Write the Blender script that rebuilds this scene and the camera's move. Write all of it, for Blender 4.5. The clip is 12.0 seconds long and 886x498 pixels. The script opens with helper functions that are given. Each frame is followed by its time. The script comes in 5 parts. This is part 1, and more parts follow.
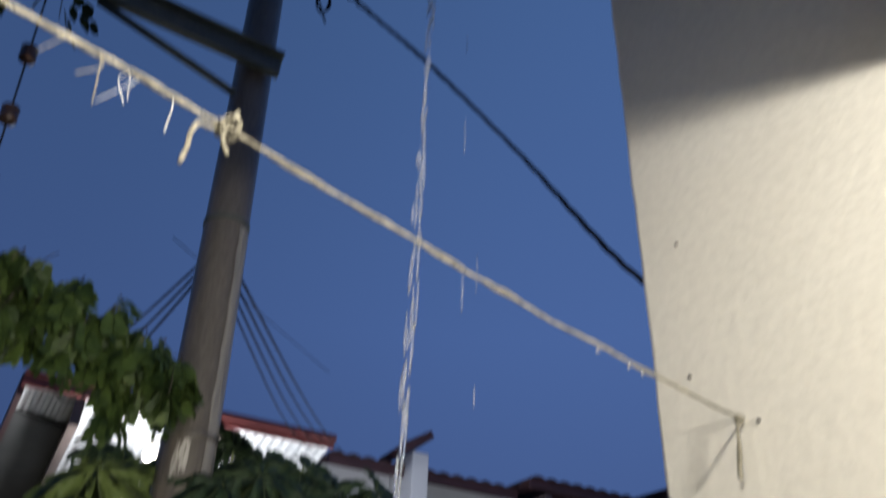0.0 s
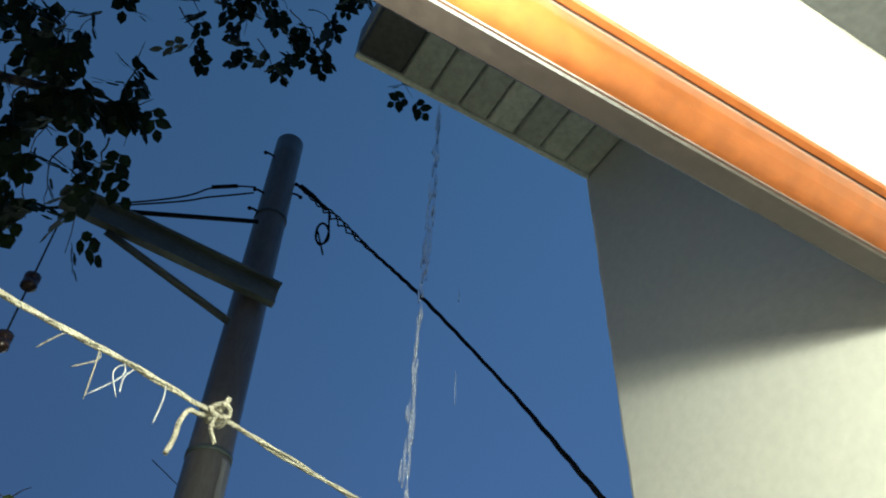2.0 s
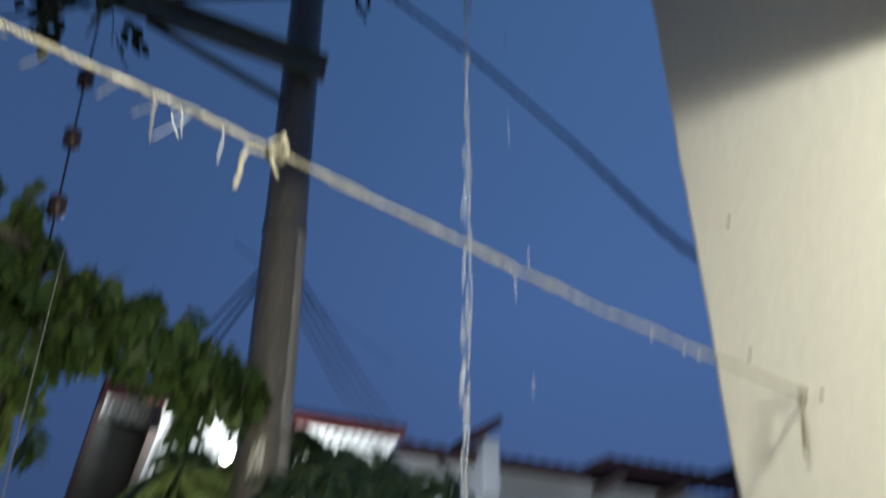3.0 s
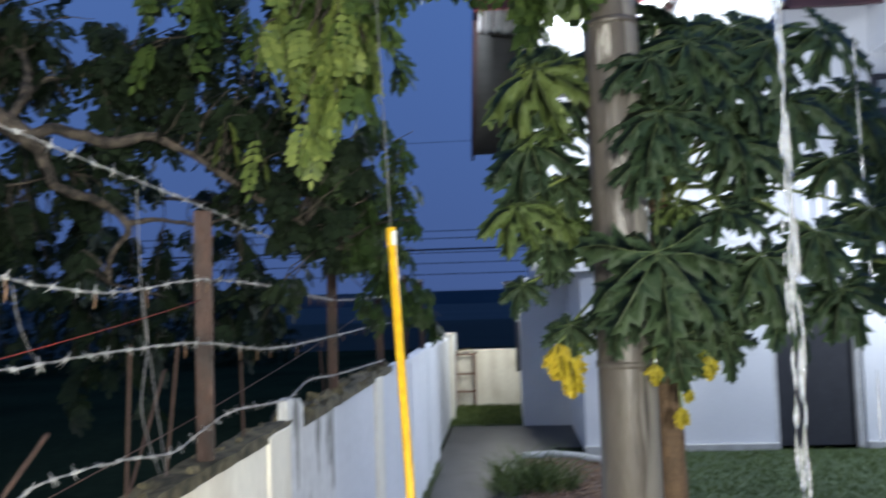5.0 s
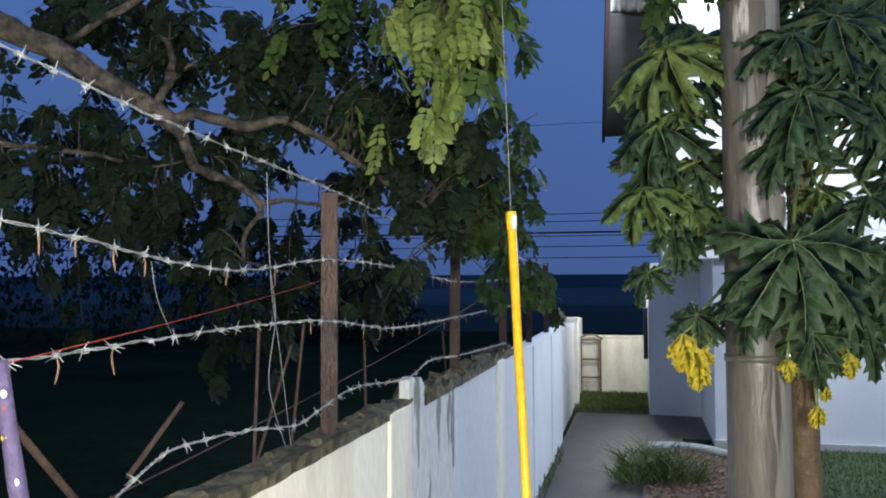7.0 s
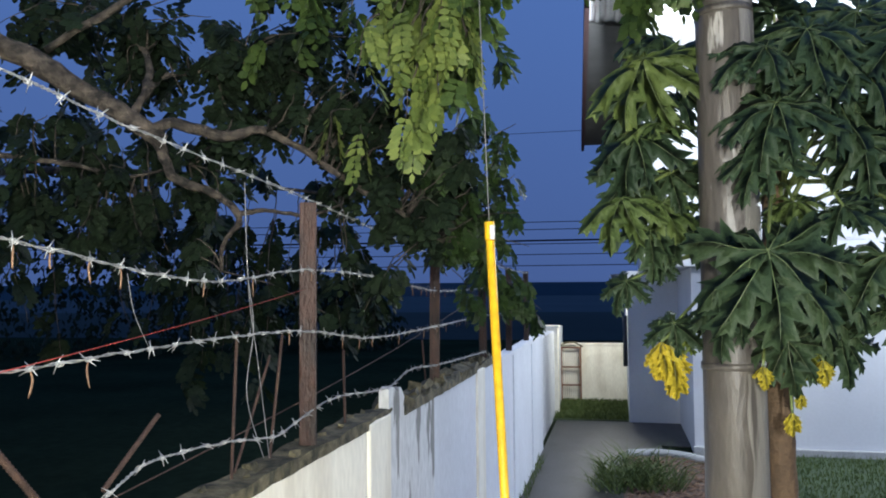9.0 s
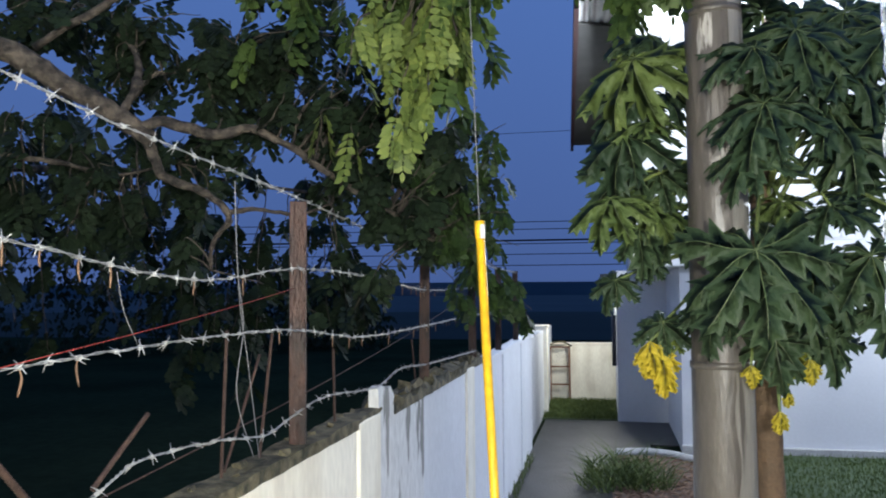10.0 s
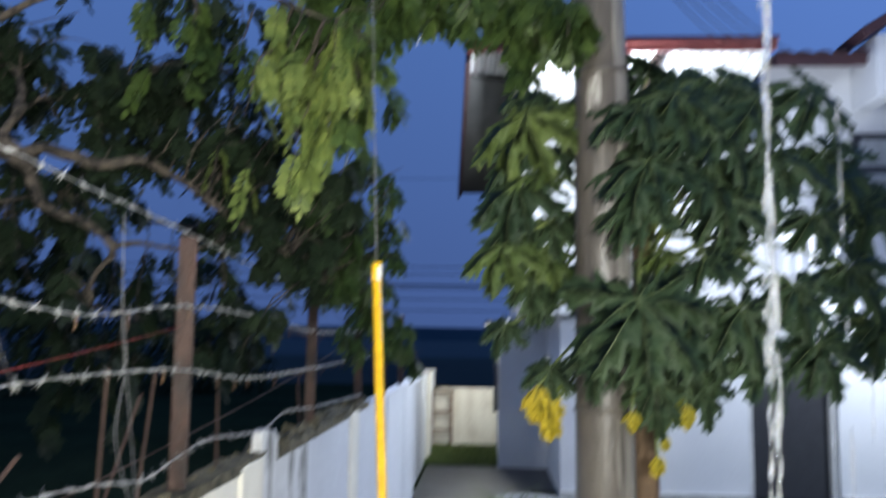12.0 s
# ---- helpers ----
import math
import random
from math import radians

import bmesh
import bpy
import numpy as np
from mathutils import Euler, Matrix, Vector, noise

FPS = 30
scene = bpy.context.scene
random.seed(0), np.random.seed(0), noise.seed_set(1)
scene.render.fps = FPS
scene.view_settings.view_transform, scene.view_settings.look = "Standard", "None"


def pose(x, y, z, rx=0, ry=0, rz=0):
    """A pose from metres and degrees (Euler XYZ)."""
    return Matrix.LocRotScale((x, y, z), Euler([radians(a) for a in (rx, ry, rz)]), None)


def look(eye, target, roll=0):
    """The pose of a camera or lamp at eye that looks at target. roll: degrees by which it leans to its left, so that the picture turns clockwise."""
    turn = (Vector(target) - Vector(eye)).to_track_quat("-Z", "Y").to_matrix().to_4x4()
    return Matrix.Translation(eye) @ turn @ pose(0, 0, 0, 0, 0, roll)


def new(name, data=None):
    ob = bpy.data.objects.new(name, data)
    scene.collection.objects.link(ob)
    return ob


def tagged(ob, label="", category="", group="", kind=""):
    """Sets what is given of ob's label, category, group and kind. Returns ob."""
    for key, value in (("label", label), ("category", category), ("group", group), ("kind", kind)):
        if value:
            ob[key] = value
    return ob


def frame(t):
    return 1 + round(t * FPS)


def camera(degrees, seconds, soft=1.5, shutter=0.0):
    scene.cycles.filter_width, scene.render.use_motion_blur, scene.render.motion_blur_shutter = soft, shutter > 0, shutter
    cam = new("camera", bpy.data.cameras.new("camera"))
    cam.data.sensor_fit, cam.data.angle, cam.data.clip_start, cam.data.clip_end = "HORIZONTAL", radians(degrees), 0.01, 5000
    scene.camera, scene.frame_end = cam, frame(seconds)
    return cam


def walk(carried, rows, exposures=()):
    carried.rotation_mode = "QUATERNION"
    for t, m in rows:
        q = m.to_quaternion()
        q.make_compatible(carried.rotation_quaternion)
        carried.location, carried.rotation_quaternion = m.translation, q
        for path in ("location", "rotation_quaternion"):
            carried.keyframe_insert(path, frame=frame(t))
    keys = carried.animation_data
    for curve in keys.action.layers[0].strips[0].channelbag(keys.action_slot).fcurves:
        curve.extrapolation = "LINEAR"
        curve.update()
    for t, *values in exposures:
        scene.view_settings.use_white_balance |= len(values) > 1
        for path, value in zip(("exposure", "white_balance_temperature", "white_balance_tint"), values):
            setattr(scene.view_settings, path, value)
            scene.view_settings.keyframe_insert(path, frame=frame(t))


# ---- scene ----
def turn(yaw, pitch, roll):
    """Heading to the left of +y, tilt up, and lean, in degrees."""
    return pose(0, 0, 0, 0, 0, yaw) @ pose(0, 0, 0, 90 + pitch, 0, 0) @ pose(0, 0, 0, 0, 0, roll)


cam = camera(57.08, 12.0, 1.9, 1.0)
walk(cam, [
    (0, pose(-0.135, 0.039, 1.986) @ turn(-27.65, 32.91, 2.27)),
    (0.5, pose(-0.151, -0.000, 1.982) @ turn(-28.44, 38.66, 1.43)),
    (1, pose(-0.157, 0.002, 1.994) @ turn(-28.64, 42.57, 2.73)),
    (1.5, pose(-0.156, -0.005, 2.019) @ turn(-28.47, 45.91, 3.04)),
    (2, pose(-0.162, -0.007, 2.036) @ turn(-27.43, 48.03, 3.68)),
    (2.5, pose(-0.163, 0.002, 2.046) @ turn(-24.81, 43.98, 4.05)),
    (2.8, pose(-0.146, 0.020, 2.022) @ turn(-23.72, 37.31, 2.90)),
    (3, pose(-0.140, 0.003, 1.985) @ turn(-22.90, 31.88, 0.90)),
    (3.2, pose(-0.125, 0.037, 1.994) @ turn(-21.30, 26.39, -0.42)),
    (3.5, pose(-0.128, 0.045, 1.971) @ turn(-17.18, 19.71, -2.25)),
    (3.7, pose(-0.122, 0.041, 1.966) @ turn(-13.56, 15.78, -2.30)),
    (5.3, pose(0.011, -0.001, 1.986) @ turn(7.35, 2.90, -1.26)),
    (5.5, pose(0.013, 0.003, 1.982) @ turn(9.17, 2.60, -0.73)),
    (6, pose(0.015, 0.011, 1.980) @ turn(12.52, 2.18, -0.01)),
    (6.5, pose(0.014, 0.014, 1.984) @ turn(13.25, 2.27, -0.12)),
    (7, pose(0.017, 0.014, 1.990) @ turn(13.39, 2.49, -0.26)),
    (9, pose(0.024, 0.010, 1.996) @ turn(12.03, 3.04, -0.43)),
    (9.5, pose(0.022, 0.009, 1.997) @ turn(11.85, 3.01, -0.40)),
    (10, pose(0.022, 0.006, 1.994) @ turn(11.28, 3.01, -0.39)),
    (10.5, pose(0.015, 0.004, 1.994) @ turn(10.13, 2.88, -0.36)),
    (11, pose(0.006, -0.001, 1.990) @ turn(9.47, 2.80, -0.29)),
    (11.5, pose(0.000, -0.005, 1.987) @ turn(7.54, 2.57, -0.02)),
    (11.7, pose(-0.006, -0.007, 1.987) @ turn(5.93, 3.01, 0.31)),
    (12, pose(-0.009, -0.012, 1.987) @ turn(3.18, 6.15, 0.79)),
], [(0, 0.08, 6550, 8), (1.5, 0.20, 6450, -10), (2.5, 0.12, 6450, -14), (3.2, 0.08, 6550, 6), (3.7, 0.16, 6600, 12), (5.3, 0.96, 6080, 5), (7.2, 0.96, 6080, 4), (10, 1.05, 6080, 6), (12, 0.98, 6050, 6)])

# ---- light ----
world = bpy.data.worlds.new("dusk_sky")
scene.world = world
world.use_nodes = True
wn, wl = world.node_tree.nodes, world.node_tree.links
wn.clear()
w_out = wn.new("ShaderNodeOutputWorld")
w_bg = wn.new("ShaderNodeBackground")
w_ramp = wn.new("ShaderNodeValToRGB")
w_sep = wn.new("ShaderNodeSeparateXYZ")
w_co = wn.new("ShaderNodeTexCoord")
wl.new(w_co.outputs["Generated"], w_sep.inputs[0])
wl.new(w_sep.outputs["Z"], w_ramp.inputs[0])
w_side = wn.new("ShaderNodeMapRange")
w_side.interpolation_type = "SMOOTHSTEP"
w_side.inputs[1].default_value, w_side.inputs[2].default_value, w_side.inputs[3].default_value, w_side.inputs[4].default_value = -0.15, 0.65, 0.80, 1.18
wl.new(w_sep.outputs["X"], w_side.inputs[0]), wl.new(w_side.outputs[0], w_bg.inputs[1])
wl.new(w_ramp.outputs[0], w_bg.inputs[0])
wl.new(w_bg.outputs[0], w_out.inputs[0])
w_ramp.color_ramp.elements[0].position = 0.0
w_ramp.color_ramp.elements[0].color = (0.040, 0.066, 0.170, 1)
w_ramp.color_ramp.elements[1].position = 0.95
w_ramp.color_ramp.elements[1].color = (0.044, 0.097, 0.238, 1)
w_mid = w_ramp.color_ramp.elements.new(0.45)
w_mid.color = (0.054, 0.103, 0.270, 1)


def lamp(name, kind, place, power, color, size, target=None):
    data = bpy.data.lights.new(name, kind)
    data.energy, data.color = power, color
    if kind == "AREA":
        data.size = size
    else:
        data.shadow_soft_size = size
    ob = new(name, data)
    ob.matrix_world = look(place, target) if target else pose(*place)
    return ob


lamp("porch_light", "POINT", (-0.05, 0.16, 2.82), 38, (1.0, 0.945, 0.86), 0.035)
# Unseen second porch lamp, added to brighten the boundary wall and yard.
lamp("back_porch_fill", "POINT", (0.55, -1.30, 2.15), 220, (1.0, 0.965, 0.90), 0.06)
# Assumed source for the bright balcony, hung below its globe to reach lower walls.
lamp("balcony_light", "POINT", (1.25, 9.78, 4.52), 230, (0.93, 0.95, 1.0), 0.10)
lamp("security_light", "POINT", (5.20, 8.86, 3.40), 330, (0.90, 0.92, 1.0), 0.10)
# Unseen source, added to brighten the far wall and its grass strip.
lamp("added_side_light", "POINT", (-0.10, 13.75, 2.14), 42, (1.0, 0.93, 0.78), 0.06)

# ---- materials ----


def mat(name, color, rough=0.7, second=None, scale=6.0, spread=0.5, bump=0.3, fine=60.0, metal=0.0, stretch=(1, 1, 1), spec=0.5, coat=0.0, vary=0.0, grain=0.45, mid=0.5):
    m = bpy.data.materials.new(name)
    m.use_nodes = True
    n, l = m.node_tree.nodes, m.node_tree.links
    b = n["Principled BSDF"]
    b.inputs["Roughness"].default_value, b.inputs["Metallic"].default_value = rough, metal
    b.inputs["Specular IOR Level"].default_value, b.inputs["Coat Weight"].default_value = spec, coat
    co, mp = n.new("ShaderNodeTexCoord"), n.new("ShaderNodeMapping")
    mp.inputs["Scale"].default_value = stretch
    geo = n.new("ShaderNodeNewGeometry")
    l.new(geo.outputs["Position"], mp.inputs[0])
    big, small = n.new("ShaderNodeTexNoise"), n.new("ShaderNodeTexNoise")
    big.inputs["Scale"].default_value, big.inputs["Detail"].default_value = scale, 5
    small.inputs["Scale"].default_value, small.inputs["Detail"].default_value = fine, 4
    l.new(mp.outputs[0], big.inputs[0]), l.new(mp.outputs[0], small.inputs[0])
    ramp = n.new("ShaderNodeValToRGB")
    ramp.color_ramp.elements[0].position, ramp.color_ramp.elements[1].position = mid - spread / 2, mid + spread / 2
    second = second or tuple(c * 0.7 for c in color)
    ramp.color_ramp.elements[0].color, ramp.color_ramp.elements[1].color = (*second, 1), (*color, 1)
    l.new(big.outputs[0], ramp.inputs[0])
    mix = n.new("ShaderNodeMix")
    mix.data_type, mix.blend_type = "RGBA", "MULTIPLY"
    mix.inputs[0].default_value = grain
    l.new(ramp.outputs[0], mix.inputs[6])
    grey = n.new("ShaderNodeMapRange")
    grey.inputs[1].default_value, grey.inputs[2].default_value, grey.inputs[3].default_value, grey.inputs[4].default_value = 0.3, 0.7, 0.55, 1.25
    l.new(small.outputs[0], grey.inputs[0]), l.new(grey.outputs[0], mix.inputs[7])
    last = mix.outputs[2]
    if vary:
        info, hsv = n.new("ShaderNodeObjectInfo"), n.new("ShaderNodeHueSaturation")
        rng = n.new("ShaderNodeMapRange")
        rng.inputs[3].default_value, rng.inputs[4].default_value = 1 - vary, 1 + vary
        l.new(info.outputs["Random"], rng.inputs[0]), l.new(rng.outputs[0], hsv.inputs["Value"]), l.new(last, hsv.inputs["Color"])
        last = hsv.outputs[0]
    l.new(last, b.inputs["Base Color"])
    if bump:
        bp = n.new("ShaderNodeBump")
        bp.inputs["Strength"].default_value, bp.inputs["Distance"].default_value = bump, 0.01
        l.new(small.outputs[0], bp.inputs["Height"]), l.new(bp.outputs[0], b.inputs["Normal"])
    return m


def leaf_mat(name, color, second, island=True, rough=0.55):
    m = bpy.data.materials.new(name)
    m.use_nodes = True
    n, l = m.node_tree.nodes, m.node_tree.links
    b = n["Principled BSDF"]
    b.inputs["Roughness"].default_value = rough
    b.inputs["Specular IOR Level"].default_value = 0.3
    ramp = n.new("ShaderNodeValToRGB")
    ramp.color_ramp.elements[0].color, ramp.color_ramp.elements[1].color = (*second, 1), (*color, 1)
    geo = n.new("ShaderNodeNewGeometry")
    noise_n = n.new("ShaderNodeTexNoise")
    noise_n.inputs["Scale"].default_value = 7.0
    l.new(geo.outputs["Position"], noise_n.inputs[0])
    add = n.new("ShaderNodeMath")
    add.operation = "MULTIPLY_ADD"
    add.inputs[1].default_value = 0.6
    if island:
        l.new(geo.outputs["Random Per Island"], add.inputs[0])
    else:
        info = n.new("ShaderNodeObjectInfo")
        l.new(info.outputs["Random"], add.inputs[0])
    sub = n.new("ShaderNodeMath")
    sub.operation = "MULTIPLY_ADD"
    sub.inputs[1].default_value, sub.inputs[2].default_value = 1.2, -0.4
    l.new(noise_n.outputs[0], sub.inputs[0])
    l.new(sub.outputs[0], add.inputs[2])
    l.new(add.outputs[0], ramp.inputs[0])
    l.new(ramp.outputs[0], b.inputs["Base Color"])
    fine, bp = n.new("ShaderNodeTexNoise"), n.new("ShaderNodeBump")
    fine.inputs["Scale"].default_value, bp.inputs["Strength"].default_value, bp.inputs["Distance"].default_value = 38.0, 0.7, 0.012
    l.new(geo.outputs["Position"], fine.inputs[0]), l.new(fine.outputs[0], bp.inputs["Height"]), l.new(bp.outputs[0], b.inputs["Normal"])
    tr, mx, out = n.new("ShaderNodeBsdfTranslucent"), n.new("ShaderNodeMixShader"), n["Material Output"]
    l.new(ramp.outputs[0], tr.inputs[0])
    mx.inputs[0].default_value = 0.22
    l.new(b.outputs[0], mx.inputs[1]), l.new(tr.outputs[0], mx.inputs[2]), l.new(mx.outputs[0], out.inputs[0])
    return m


def glow(name, color, power):
    m = bpy.data.materials.new(name)
    m.use_nodes = True
    b = m.node_tree.nodes["Principled BSDF"]
    b.inputs["Base Color"].default_value = (*color, 1)
    b.inputs["Emission Color"].default_value = (*color, 1)
    b.inputs["Emission Strength"].default_value = power
    return m


CREAM = mat("cream_paint", (0.84, 0.81, 0.70), 0.75, (0.60, 0.55, 0.44), 4.0, 0.3, 0.25, 45, grain=0.2, stretch=(1, 1, 0.35), mid=0.42)
PALE = mat("pale_blue_white_paint", (0.68, 0.70, 0.73), 0.7, (0.57, 0.59, 0.615), 1.6, 0.5, 0.18, 40, stretch=(1, 1, 0.5), grain=0.2)
STAINED = mat("stained_plaster", (0.66, 0.67, 0.67), 0.8, (0.24, 0.24, 0.23), 8.0, 0.06, 0.3, 50, stretch=(1, 1, 0.30), mid=0.43)
HOUSE_WALL = mat("house_plaster", (0.66, 0.67, 0.69), 0.8, (0.54, 0.55, 0.58), 0.9, 0.6, 0.06, 30, grain=0.08)
OWN_WALL = mat("warm_white_wall", (0.73, 0.70, 0.63), 0.7, (0.67, 0.635, 0.56), 1.8, 0.7, 0.16, 40, grain=0.12)
MOSS = mat("mossy_concrete", (0.17, 0.145, 0.085), 0.9, (0.020, 0.020, 0.010), 17, 0.34, 0.9, 70)
RUST = mat("rusty_steel", (0.052, 0.021, 0.013), 0.5, (0.014, 0.007, 0.006), 22, 0.35, 0.7, 120, metal=0.2, stretch=(1, 1, 0.3))
REBAR = mat("rusty_bar", (0.070, 0.038, 0.027), 0.8, (0.028, 0.015, 0.011), 30, 0.5, 0.6, 200)
FRAME_RUST = mat("brown_rusted_frame", (0.20, 0.095, 0.050), 0.8, (0.09, 0.045, 0.028), 14, 0.5, 0.5, 120)
GALV = mat("galvanised_wire", (0.50, 0.51, 0.52), 0.40, (0.24, 0.24, 0.24), 40, 0.5, 0.2, 200, metal=0.45)
POLE = mat("weathered_pole", (0.110, 0.096, 0.083), 0.36, (0.080, 0.070, 0.060), 7, 0.6, 0.35, 70, stretch=(1, 1, 0.25))
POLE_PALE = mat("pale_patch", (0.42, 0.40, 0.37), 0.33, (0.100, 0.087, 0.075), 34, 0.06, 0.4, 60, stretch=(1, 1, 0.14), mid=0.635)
POLE_STRIP = mat("streaked_lit_side", (0.22, 0.205, 0.18), 0.45, (0.075, 0.066, 0.056), 26, 0.10, 0.5, 60, stretch=(1, 1, 0.08), mid=0.40)
ARM = mat("grey_green_steel", (0.10, 0.115, 0.11), 0.6, (0.05, 0.058, 0.052), 7, 0.5, 0.3, 60)
BLACK = mat("black_cable", (0.014, 0.014, 0.017), 0.9, None, 10, 0.5, 0.1, spec=0.08)
PORCELAIN = mat("brown_porcelain", (0.045, 0.026, 0.022), 0.25, None, 10, 0.5, 0.0)
CORD = mat("grey_cord", (0.24, 0.24, 0.25), 0.8, (0.14, 0.14, 0.15), 30, 0.5, 0.2, 200)
ROPE = mat("natural_rope", (0.33, 0.305, 0.24), 0.9, (0.14, 0.125, 0.09), 60, 0.5, 0.8, 300)
YELLOW = mat("yellow_paint", (0.80, 0.47, 0.010), 0.4, (0.70, 0.39, 0.008), 8, 0.6, 0.1, 40)
PURPLE = mat("purple_cloth", (0.075, 0.055, 0.125), 0.8, (0.045, 0.033, 0.085), 20, 0.6, 0.4, 120)
WHITE_DOT = mat("white_print", (0.62, 0.60, 0.66), 0.7)
YELLOW_DOT = mat("yellow_print", (0.60, 0.46, 0.03), 0.7)
RED_STRING = mat("red_string", (0.26, 0.032, 0.025), 0.7)
ORANGE = mat("orange_paint", (0.36, 0.105, 0.024), 0.42, (0.28, 0.08, 0.02), 3, 0.6, 0.1, 30)
BROWNED = mat("brown_grey_tone", (0.135, 0.098, 0.085), 0.30, (0.085, 0.062, 0.055), 6, 0.6, 0.15, 40)
BEAM_EDGE = mat("brown_beam_edge", (0.030, 0.022, 0.019), 0.35, (0.020, 0.016, 0.015), 6, 0.6, 0.1)
CEILING = mat("white_ceiling", (0.82, 0.81, 0.78), 0.6, (0.76, 0.75, 0.71), 2, 0.6, 0.05)
SOFFIT = mat("grey_soffit", (0.50, 0.52, 0.47), 0.85, (0.38, 0.40, 0.36), 5, 0.6, 0.4, 50, vary=0.22)
# Kept pale so the unseen floor and apron send lamp light upward.
FLOOR = mat("porch_concrete", (0.48, 0.46, 0.41), 0.8, None, 3, 0.6, 0.3)
RED_TILE = mat("red_painted_roof", (0.20, 0.045, 0.040), 0.55, (0.12, 0.030, 0.030), 3, 0.6, 0.2, 40)
DARK_TILE = mat("dark_red_tile", (0.075, 0.032, 0.036), 0.6, (0.045, 0.022, 0.026), 3, 0.6, 0.3, 40, vary=0.2)
SHEET = mat("white_metal_sheet", (0.70, 0.71, 0.72), 0.45, (0.56, 0.57, 0.58), 3, 0.6, 0.1)
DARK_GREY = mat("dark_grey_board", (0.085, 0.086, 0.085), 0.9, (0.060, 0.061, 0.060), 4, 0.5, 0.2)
DARK_METAL = mat("dark_frame", (0.035, 0.036, 0.042), 0.45)
CURTAIN = mat("grey_curtain", (0.34, 0.36, 0.38), 0.9, (0.22, 0.235, 0.25), 9, 0.5, 0.3, 30, stretch=(1, 1, 0.1))
WHITE_PLASTIC = mat("white_plastic", (0.62, 0.62, 0.62), 0.45, None, 5, 0.6, 0.0)
ASPHALT = mat("wet_dark_concrete", (0.030, 0.031, 0.034), 0.40, (0.007, 0.008, 0.009), 2.2, 0.3, 0.9, 38)
KERB = mat("pale_kerb", (0.46, 0.46, 0.45), 0.8, (0.30, 0.30, 0.29), 4, 0.5, 0.4)
SOIL = mat("litter_soil", (0.16, 0.105, 0.075), 0.9, (0.065, 0.045, 0.034), 9, 0.5, 1.0, 40)
LAWN = mat("lawn_soil", (0.045, 0.075, 0.028), 0.9, (0.028, 0.045, 0.018), 5, 0.5, 1.0, 60)
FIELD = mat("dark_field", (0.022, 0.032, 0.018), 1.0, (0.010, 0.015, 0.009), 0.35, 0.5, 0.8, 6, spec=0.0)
# Fields and ridge turn paler and bluer with distance: haze put into the colours.
FAR_FIELD_HAZE = mat("far_field_hazy", (0.042, 0.062, 0.068), 0.95, (0.030, 0.046, 0.052), 0.05, 0.5, 0.0, 2, grain=0.2, spec=0.1)
MID_FIELD_HAZE = mat("middle_field", (0.026, 0.038, 0.036), 0.95, (0.017, 0.026, 0.024), 0.05, 0.5, 0.0, 2, grain=0.2, spec=0.05)
FAR = mat("far_ridge_hazy", (0.080, 0.125, 0.155), 1.0, (0.062, 0.100, 0.128), 0.05, 0.5, 0.0, spec=0.0)
BARK = mat("tree_bark", (0.085, 0.068, 0.053), 0.9, (0.014, 0.011, 0.009), 26, 0.26, 1.6, 38)
PAPAYA_BARK = mat("papaya_bark", (0.17, 0.105, 0.055), 0.8, (0.085, 0.055, 0.032), 12, 0.5, 0.8, 60)
# Unlit leaves of the tree and far woods: shade put into a near-black colour.
TREE_LEAF = leaf_mat("tree_leaf_shaded", (0.013, 0.026, 0.009), (0.004, 0.010, 0.004), rough=0.75)
# Same tree where the lamp reaches: its light is put into this colour.
LIT_LEAF = leaf_mat("tree_leaf_lit", (0.190, 0.230, 0.055), (0.060, 0.095, 0.022))
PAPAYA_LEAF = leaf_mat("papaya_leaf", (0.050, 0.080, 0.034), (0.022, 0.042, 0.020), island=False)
# Same leaves partly lit, the light again put into the colour.
HIGH_LEAF = leaf_mat("tree_leaf_half_lit", (0.075, 0.115, 0.026), (0.014, 0.032, 0.009))
# Papaya leaves that catch the lamp: light put into a paler green.
PAPAYA_LIT = leaf_mat("papaya_leaf_lit", (0.120, 0.160, 0.042), (0.050, 0.085, 0.024), island=False)
PAPAYA_FADING = leaf_mat("papaya_leaf_fading", (0.30, 0.30, 0.030), (0.10, 0.15, 0.025), island=False)
# Same tree's leaves in part shade, put into the colour.
SHADE_LEAF = leaf_mat("tree_leaf_half_shaded", (0.040, 0.072, 0.018), (0.010, 0.022, 0.007))
PAPAYA_OLD = leaf_mat("papaya_leaf_yellow", (0.66, 0.47, 0.022), (0.34, 0.31, 0.030), island=False)
VEIN = mat("pale_vein", (0.13, 0.17, 0.065), 0.5, None, 20, 0.5, 0.0)
STALK = mat("leaf_stalk", (0.16, 0.20, 0.055), 0.5, (0.10, 0.14, 0.04), 9, 0.5, 0.1)
BLADE = leaf_mat("grass_blade", (0.125, 0.160, 0.045), (0.040, 0.070, 0.020))
DRY = mat("dry_leaf", (0.24, 0.145, 0.085), 0.9, (0.12, 0.07, 0.045), 12, 0.5, 0.4)
WATER = bpy.data.materials.new("falling_water")
WATER.use_nodes = True
_w = WATER.node_tree.nodes["Principled BSDF"]
_w.inputs["Base Color"].default_value = (0.92, 0.95, 1.0, 1)
_w.inputs["Roughness"].default_value, _w.inputs["IOR"].default_value, _w.inputs["Transmission Weight"].default_value = 0.05, 1.33, 0.91
LAMP_GLOW = glow("lamp_lens", (0.9, 0.95, 1.0), 40)
BULB_GLOW = glow("bulb_glass", (1.0, 0.92, 0.8), 30)

